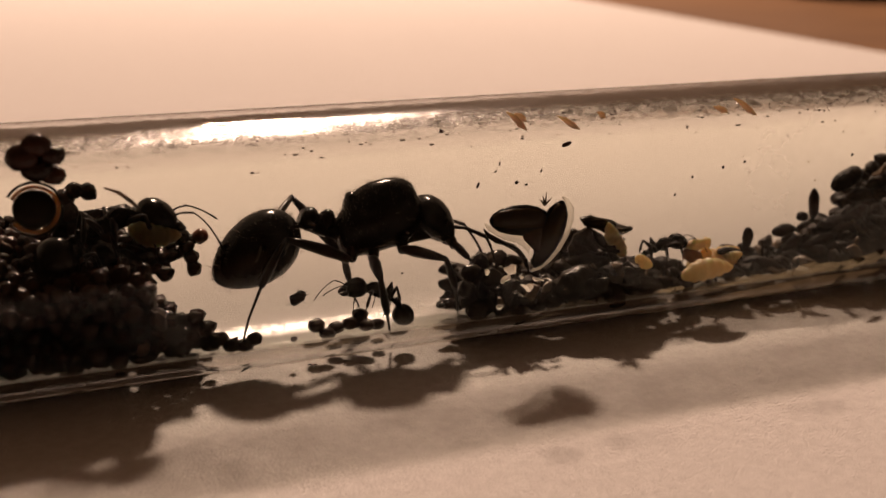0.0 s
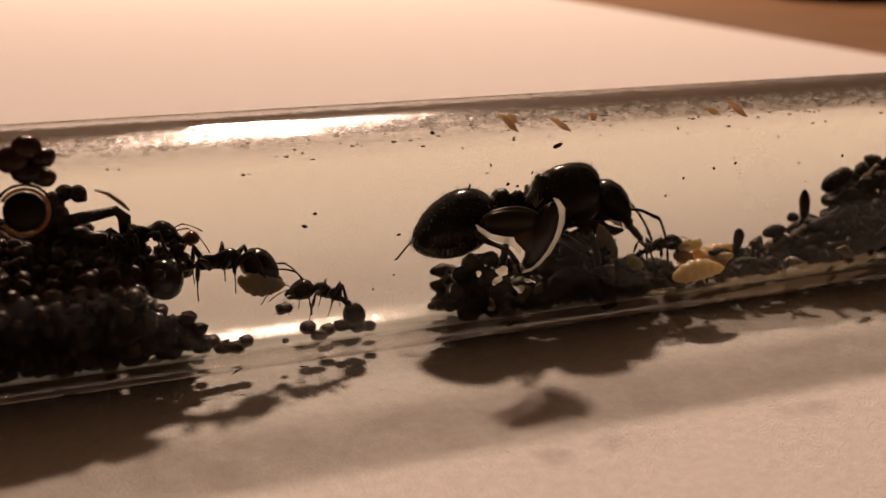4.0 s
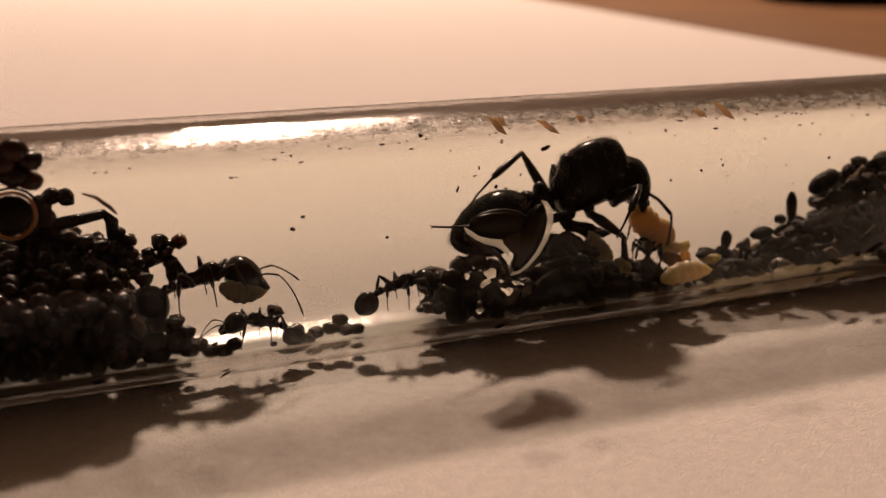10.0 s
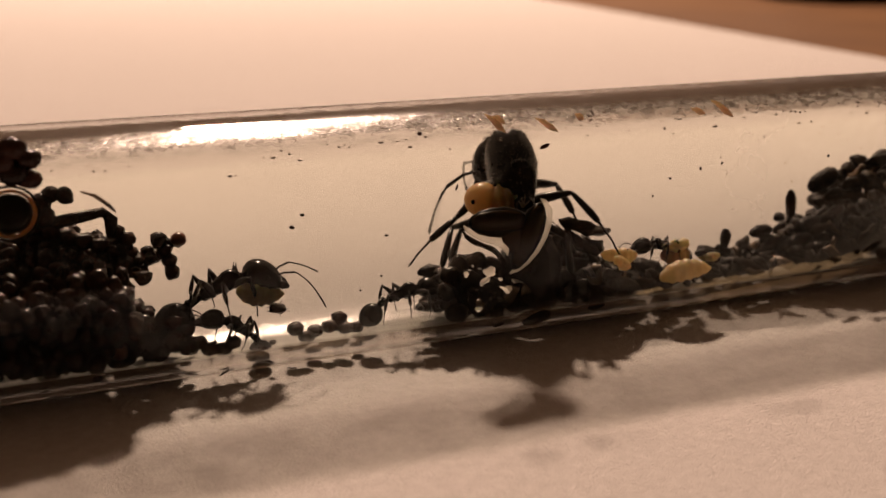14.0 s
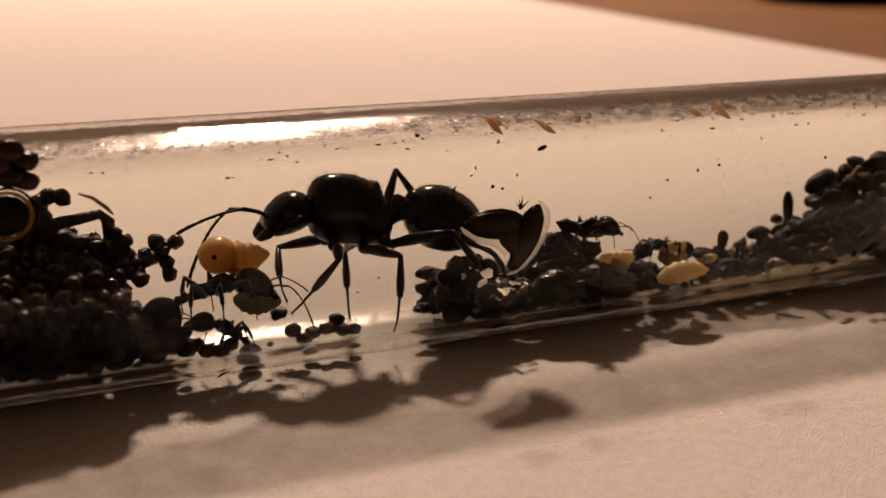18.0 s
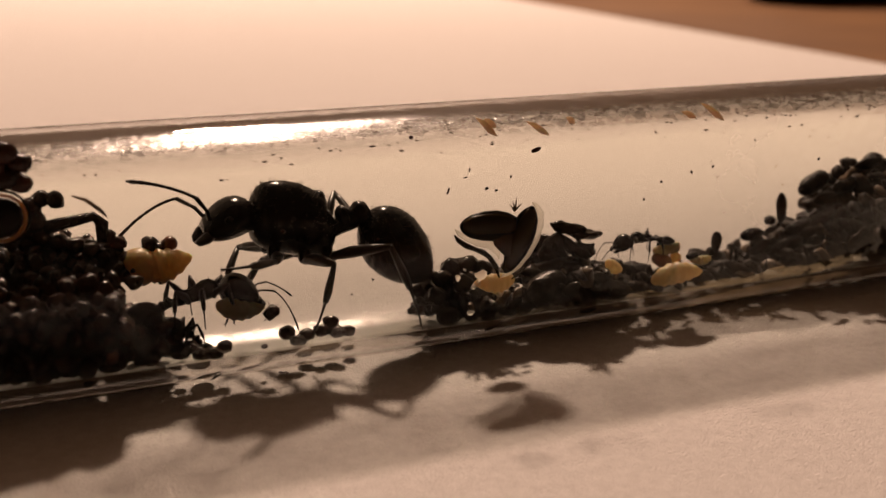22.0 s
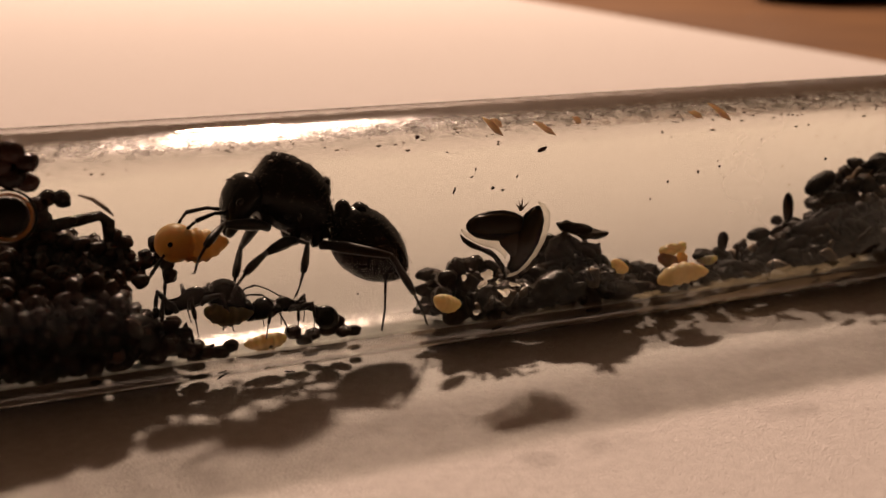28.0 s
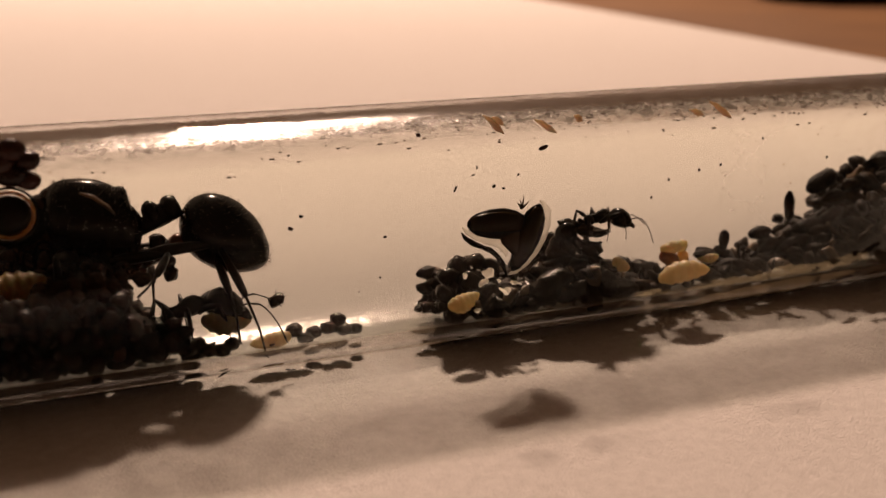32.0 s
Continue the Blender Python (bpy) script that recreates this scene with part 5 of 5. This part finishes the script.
    fore_left = [(6, -33, 7, -6, -56), (7, -15, -5, 29, -68), (14.5, 126, -20, 129, -17), (17, 74, 12, -74, -71), (18, 73, -1, -49, -52), (19, -13, -18, 72, -64), (20, 73, 5, -68, -34), (21, 71, 7, 23, -66), (22, 72, 5, 36, 2), (23, 59, -14, -98, -59), (24, 61, -24, -103, -60), (25, 74, -30, -119, -56), (28, 26, -12, 66, -31), (29, -10, -14, 48, -16), (30, 66, 13, -111, -54)]
    middle_right = [(0, -102, -8, 67, -64), (1, -116, -10, 90, -60), (6, -75, 1, 83, -63), (7, -97, 7, 90, -60), (8, -112, 14, 89, -62), (9, -110, 5, 70, -66), (10, -78, -21, 80, -69), (11, -76, -21, 50, -70), (12, -77, -2, 18, -56), (13, -89, -25, 178, -87), (13.5, -118, 42, 163, -21), (14, -99, 20, -143, -28), (14.5, -133, 33, -159, -16), (19, -95, -30, 72, -48), (25, -37, -12, 24, -35), (29, -149, -5, 84, -30)]
    middle_left = [(0, 97, -13, -99, -28), (1, 59, -29, -97, -41), (3, 127, 65, 76, -52), (6, 75, 45, 32, -66), (7, 113, 69, 39, -58), (8, 118, 66, 54, -53), (9, 122, 65, 57, -54), (12, 103, 69, 107, -47), (14, 80, -49, 158, -8), (18, 110, 5, -111, -80), (19, 102, 0, -62, -82), (20, 153, 12, -104, -74), (21, 134, 2, -59, -76), (22, 102, 9, -90, -68), (28, 45, -20, 59, -29), (29, 45, 9, -124, -54), (30, 86, 21, -89, -52), (31, 141, 28, -125, -59)] + [(32, 170, 9, 61, -13)]
    hind_right = [(0, -170, 29, -142, -40), (1, -171, 12, -151, -34), (2, -154, 30, 162, -72), (3, -132, 19, 94, -69), (6, -164, 17, 84, -63), (7, 174, 10, -130, -30), (8, 150, 7, -134, -30), (9, -177, 13, -130, -29), (10, -176, 9, -161, 19), (11, -127, 34, 116, -49), (13, 105, 21, 170, -8), (13.5, 115, 36, -117, -45), (14, -165, 20, -99, -77), (18, -160, 77, -152, -45), (19, -116, 46, -160, -41), (20, -164, 57, -162, -32), (21, -133, 38, -164, -32), (22, -116, 46, 98, -25)] + [(23, 133, 6, 52, -41), (24, 138, 22, -139, -62), (25, 135, 15, 153, -80), (28, 157, 33, 135, -65), (29, -138, 27, 109, -10), (30, -111, 53, 92, -29), (31, -155, 38, -148, -37), (32, 165, 3, 96, -36)]
    hind_left = [(0, 146, 55, -127, -17), (1, 148, 52, -132, -17), (2, 95, 25, -139, -22), (3, 145, 18, -168, -24), (6, 133, 58, -148, -22), (7, 136, 53, -161, -13), (8, 136, 50, -164, -11), (9, 90, 77, -163, -6), (10, 120, 65, -153, -14), (11, 96, 52, -149, -16), (12, 120, 64, -136, -22), (13, 63, 16, -178, -4), (13.5, 83, 4, 169, 0), (14, 48, -38, 162, -8), (14.5, 105, -1, -42, -76), (17, 80, 6, -90, -58), (18, 130, 19, -156, -44), (19, 100, 21, -144, -51)] + [(20, 158, 17, 36, -40), (21, 104, 20, -142, -54), (22, 123, 20, -155, -53), (23, 82, 6, -152, -61), (24, 79, 5, -150, -60), (25, 88, 4, -153, -61), (28, 140, 14, -160, -32), (29, 146, 13, -144, -65), (30, 161, 13, -172, -64), (31, 120, 24, -130, -50), (32, 168, 11, 135, -58)]
    for leg, rows in zip(queen_legs, (fore_right, fore_left, middle_right, middle_left, hind_right, hind_left)):
        posed(leg, rows)
    # the queen's feelers: seconds, then lift and swing of each
    for feeler, rows in zip([c for c in queen_head.children if c.name.startswith("antenna")],
                            (((0, 0, 0), (12, -10, 0), (16.5, 10, 0), (19, 0, 0), (20, 20, -20), (21, 0, 0), (22, 20, -15), (24, -10, 0), (28, 15, 0), (32, 10, 0)),
                             ((0, 0, 0), (2, 12, 0), (6, 0, 0), (12, -10, 0), (16.5, 10, 0), (18, 25, 0), (19, 20, 0), (20, 58, 0), (21, 20, 0), (22, 52, 0), (23, 10, 0), (27.5, 20, 0), (32, 10, 0)))):
        seat = feeler.matrix_basis.copy()
        walk(feeler, [(t, seat @ place(0, 0, 0, 0, -blend(rows, t)[0] - 4 * math.sin(2.3 * t), blend(rows, t)[1])) for t in STEPS])
    big_way = [(0, -23.47, -2.5, 10.34), (1, -19.56, -2.5, 8.41), (2, -20.18, -2.5, 10.09), (3, -16.15, -0.9, 7.26), (6, -17.07, -0.9, 6.55), (7, -16.55, -0.9, 6.52), (8, -15.62, -0.9, 6.72), (9, -16.59, -0.9, 6.66), (10, -16.87, -0.9, 6.3), (11, -16.61, -0.9, 5.99), (12, -16.08, -0.9, 5.61), (13, -16.42, -0.9, 5.61), (14, -15.68, -0.9, 5.48), (17, -15.49, -0.9, 6.54), (18, -15.98, -0.9, 5.5), (19, -16.57, -0.9, 5.93), (20, -16.85, -0.9, 6.05), (21, -16.96, -0.9, 5.48), (22, -16.58, -0.9, 5.35), (23, -17.45, -0.9, 5.29), (24, -16.63, -0.9, 4.99), (25, -16.86, -0.9, 5.16)] + [(28, -17.74, -0.9, 4.91), (29, -17.83, -0.9, 4.54), (30, -16.99, -0.9, 4.39), (31, -17.42, -0.9, 4.19), (32, -17.97, -0.9, 4.27)]
    big_turn = [(0, 0, 14.4), (1, 0, -30.6), (2, 0, -16.4), (3, 0, -10.9), (6, 0, 13.7), (7, 0, 4.7), (8, 0, 3.1), (9, 0, 0.2), (10, 0, 9.1), (11, 0, 11.4), (12, 0, 11.6), (13, 0, 13.8), (14, 0, 18.9), (17, 0, 2.7), (18, 0, 8.2), (19, 0, 4.4), (20, 0, 12.8), (21, 0, 17.9), (22, 0, 8.3), (23, 0, 8.7), (24, 0, 22.0), (25, 0, 12.3)] + [(28, 0, 12.2), (29, 0, 16.1), (30, 0, 7.9), (31, 0, 18.4), (32, 0, 12.3)]
    big_bend = [(0, -25, -16), (32, -25, -16)]
    crawl(big[0], big_way, big_turn, big[1], big[2], big_bend, big[3], 1.89, (1.395, 0, 0), (-1.395, 0, -0.09), ())
    small_way = [(0, -6.99, -1.5, 3.95), (1, -7.98, -1.5, 4.32), (2, -9.01, -1.5, 4.45), (3, -10.05, -1.5, 4.58), (6, -9.68, -1.5, 4.08), (7, -9.98, -1.5, 3.71), (8, -10.98, -1.5, 3.16), (9, -13.02, -1.5, 3.31), (10, -13.45, -1.5, 3.15), (12, -14.65, -1.5, 3.02), (14, -14.93, -1.5, 2.88), (17, -15.1, -1.5, 2.69), (19, -15.66, -1.5, 3.04), (22, -18.03, -1.5, 3.48), (25, -18.52, -1.5, 3.22), (32, -19.26, -1.5, 3.2)]
    small_turn = [(0, 180, 27.41), (1, 180, 40), (2, 180, 31.4), (3, 180, 25.66), (6, 180, 18.69), (7, 180, 12.49), (8, 180, 11.57), (9, 180, 17.36), (10, 180, 13.12), (12, 180, 32.68), (14, 180, 33.56), (17, 180, 30.06), (19, 180, 38.32), (22, 180, 32.32), (25, 180, 29.93), (32, 180, 30)]
    small_bend = [(0, -25, -25), (32, -25, -25)]
    crawl(small[0], small_way, small_turn, small[1], small[2], small_bend, small[3], 1.34, (0.992, 0, 0), (-0.992, 0, -0.064), ())
    rover_way = [(0, -25.75, -1.2, 8.15), (3, -23.18, -1.2, 8.6), (5.5, -19.21, -1.2, 9.89), (6, -18.25, -1.2, 10.15), (7, -18.53, -1.2, 8.9), (8, -15.91, -1.2, 7.23), (8.5, -13.03, -1.2, 6.23), (9, -9.97, -1.2, 5.64), (9.5, -7.31, -1.2, 5.89), (10, -4, -1.2, 4.41), (11, -2.31, -1.2, 4.54), (12, -3.16, -1.2, 3.94), (13, -4.26, -1.2, 3.34), (14, -3.78, -1.2, 3.6), (14.5, -3.13, -1.2, 3.85), (17, 8.84, -1.2, 5.61), (18, 10.12, -1.2, 6.83), (19, 10.29, -1.2, 6.94), (20, 11.27, -1.2, 4.49), (21, 7.61, -1.2, 3.75), (22, 3.85, -1.2, 3.64), (23, 1.68, -1.2, 2.97)] + [(24, -3.06, -1.2, 3.77), (25, -9.32, -1.2, 3.83), (27.5, -11.44, -1.2, 3.78), (29, -11.04, -1.2, 4.24), (29.5, -10.8, -1.2, 4.55), (30, -6.62, -1.2, 4.83), (30.2, -3.7, -1.2, 6.33), (30.6, -0.59, -1.2, 7.45), (31, 4.85, -1.2, 6.98), (31.6, 10.48, -1.2, 7.38), (32, 10.97, -1.2, 7.34)]
    rover_turn = [(0, 0, 13.68), (3, 0, 16.42), (5.5, 0, 5.63), (6, 0, 5.19), (7, 0, -2.36), (8, 0, 4.3), (8.5, 0, 2.11), (9, 0, 5.04), (9.5, 0, 3.88), (10, 0, 9.15), (11, 0, 33.8), (12, 0, 19.24), (13, 0, 8.58), (14, 0, 12.23), (14.5, 0, 11.19), (17, 0, 13.15), (18, 0, 3.1), (19, 0, 1.95), (20, 180, -18.79), (21, 180, -12.75), (22, 180, -4.99), (23, 180, 7.12), (24, 180, 11.59), (25, 180, -13.76), (27.5, 180, 7.35), (29, 180, 8.27), (29.5, 90, 40), (30, 0, 12.57), (30.2, 0, 27.89), (30.6, 0, 21.91)] + [(31, 0, 17.2), (31.6, 0, 4.73), (32, 0, 2.28)]
    rover_bend = [(0, -20, -20), (32, -20, -20)]
    crawl(rover[0], rover_way, rover_turn, rover[1], rover[2], rover_bend, rover[3], 1.43, (1.054, 0, 0), (-1.054, 0, -0.068), ())
    nurse_way = [(0, 14.04, -1.5, 4.84), (9, 14.95, -1.5, 4.91), (12, 14.43, -1.5, 4.7), (13, 15.92, -1.5, 4.84), (17, 16.07, -1.5, 4.81), (19, 16.42, -1.5, 5.04), (20, 17.39, -1.5, 5.03), (21, 15.2, -1.5, 5.38), (22, 15.04, -1.5, 5.67), (23, 12.8, -1.5, 5.69), (24, 11.88, -1.5, 5.86), (25, 9.18, -1.5, 4.67), (32, 8.49, -1.5, 4.23)]
    nurse_turn = [(0, 0, 15.06), (9, 0, 8.3), (12, 180, -3.87), (13, 180, 14.07), (17, 180, -1.53), (19, 180, -0.55), (20, 180, 6.08), (21, 180, -10.65), (22, 180, 0.93), (23, 180, 12), (24, 180, 34), (25, 180, -10.81), (32, 180, -14.16)]
    nurse_bend = [(0, -20, -20), (32, -20, -20)]
    crawl(nurse[0], nurse_way, nurse_turn, nurse[1], nurse[2], nurse_bend, nurse[3], 1.22, (0.899, 0, 0), (-0.899, 0, -0.058), ())
    pupa_place = [(0, 19.58, -0.5, 2.88), (8.5, 19.86, -0.5, 3.42), (9, 19.41, -0.5, 3.49), (9.5, 17.61, 0, 5.05), (10, 15.95, 0, 6.26), (11, 14.28, 0, 6.3), (12, 14.76, 0.3, 7.91), (12.5, 14.54, 0.5, 8.89), (13, 12.63, 0.6, 8.91), (13.5, 8.16, 1.5, 9.75), (14, 4.04, 0.8, 9), (14.5, -3.87, 0.3, 7.24), (16.5, -7.71, 0.3, 4.33), (17, -8.28, 0.3, 4.92), (17.5, -10.38, 0.3, 6.54), (18, -14.27, 0.3, 7.17), (18.5, -11.22, 0.3, 5.71), (19, -13.18, 0.3, 7.42), (19.5, -13.63, 0.3, 5.94), (20, -16.18, 0.3, 6.55), (20.5, -14.94, 0.3, 7.28), (21, -13.91, 0.3, 6.32)] + [(22, -18.79, 0.3, 7.24), (22.5, -16.8, 0.3, 9.26), (23, -12.26, -1.6, 5.63), (24, -11.53, -1.6, 3.99), (25, -11.01, -1.6, 5.52), (27.5, -15.4, 0.3, 8.07), (28, -17.10, -0.80, 8.61), (29, -20.75, -2.40, 7.22), (30, -23.13, -2.80, 8.25), (31, -26.37, -3.20, 7.89), (32, -28.11, -3.20, 7.57)]
    pupa_tilt = [(0, 180, -20), (8.5, 180, -20), (9, 200, -30), (9.5, -30, -40), (10, -20, -50), (11, -20, -40), (12, 0, -5), (12.5, 20, 0), (13, 60, -20), (13.5, 90, -30), (14, 150, -10), (14.5, 180, -20), (16.5, 180, -20), (17, 180, 5), (17.5, 180, 0), (18, 180, 5), (18.5, 190, -10), (19, 180, 2), (19.5, 180, -30), (20, 180, -20), (20.5, 180, 0), (21, 180, -10), (22, 180, -5), (22.5, 180, 10), (23, 205, -50), (24, 205, -60), (25, 205, -55), (27.5, 180, 5), (28, 180, 5), (29, 180, -5)] + [(30, 180, 5), (31, 180, -10), (32, 180, -10)]
    carry(carried_pupa, pupa_place, pupa_tilt)
    held_place = [(0, -20.86, -3.4, 9.75), (1, -17.54, -3.4, 6.1), (2, -18.04, -3.4, 8.36), (3, -13.55, -1.8, 5.53), (6, -14.43, -1.8, 5.88), (7, -13.98, -1.8, 5.49), (8, -12.96, -1.8, 5.6), (9, -14.01, -1.8, 5.44), (10, -14.25, -1.8, 5.45), (11, -13.93, -1.8, 5.23), (12, -13.46, -1.8, 4.86), (13, -13.86, -1.8, 4.95), (14, -13.15, -1.8, 5.02), (17, -12.98, -1.8, 5.42), (18, -13.18, -1.8, 4.6), (19, -13.79, -1.8, 4.86), (20, -14.15, -1.8, 5.35), (21, -14.13, -1.8, 5.02), (22, -13.88, -1.8, 4.46), (23, -14.84, -1.8, 4.42), (24, -14.03, -1.8, 4.67), (25, -14.12, -1.8, 4.44)] + [(28, -14.99, -1.8, 4.19), (29, -15.08, -1.8, 4.0), (30, -14.2, -1.8, 3.47), (31, -14.67, -1.8, 3.74), (32, -15.27, -1.8, 3.56)]
    held_tilt = [(0, 10, -15), (32, 5, -10)]
    carry(worker_larva, held_place, held_tilt)
    moved_place = [(0, 10.3, -1.6, 6.0), (9.5, 10.3, -1.6, 6.0), (12, 12.0, -1.6, 4.7), (17, 12.3, -1.6, 4.44), (19, 11.97, -1.6, 4.53), (19.5, 9.41, -3.6, 5.27), (20, 9.01, -3.6, 5.27), (21, 4.5, -5.2, 4.65), (22, 1.19, -5.2, 5.26), (22.5, -1.61, -5.2, 4.83), (23, -1.66, -5.2, 4.77), (24, -8.18, -2.5, 3.81), (25, -14.1, -1.6, 2.59), (27.5, -13.4, -1.6, 1.92), (32, -13.09, -1.6, 1.78)]
    moved_tilt = [(0, 170, 62), (9.5, 170, 62), (12, 170, 5), (32, 185, -5)]
    carry(moved_larva, moved_place, moved_tilt)
    clump_place = [(0, 1.16, 0.5, 2.1), (26.5, 3.33, 0.5, 2.17), (28, -1.55, -4.2, 3.9), (29, -0.46, -4.4, 4.39), (30, -1.52, -4.4, 4.53), (31, -2.66, -4, 4.76), (32, -0.56, -4.4, 3.94)]
    clump_tilt = [(0, 10, 0), (26.5, 10, 0), (28, 20, -20), (29, 10, 15), (30, 0, 30), (31, 0, 20), (32, 10, 10)]
    carry(clump_larva, clump_place, clump_tilt)
    scrap_place = [(0, -12.42, -1.5, 4.23), (2, -12.65, -1.5, 4.27), (3.5, -12.8, -1.5, 3.76), (9, -12.52, -1.5, 3.39), (11, -12.63, -1.5, 4.13), (17, -12.13, -1.5, 3.42), (20, -12.12, -1.5, 3.67), (28, -12.54, -1.5, 3.92), (30, -12.6, -1.5, 4.34), (32, -12.34, -1.5, 4.4)]
    scrap_tilt = [(0, 0, 30), (2, 0, 20), (3.5, 20, 10), (9, 30, 0), (11, 10, -30), (17, 0, 10), (20, 30, 30), (28, 30, 30), (30, 10, 30), (32, 10, 30)]
    carry(scrap, scrap_place, scrap_tilt)


motions()
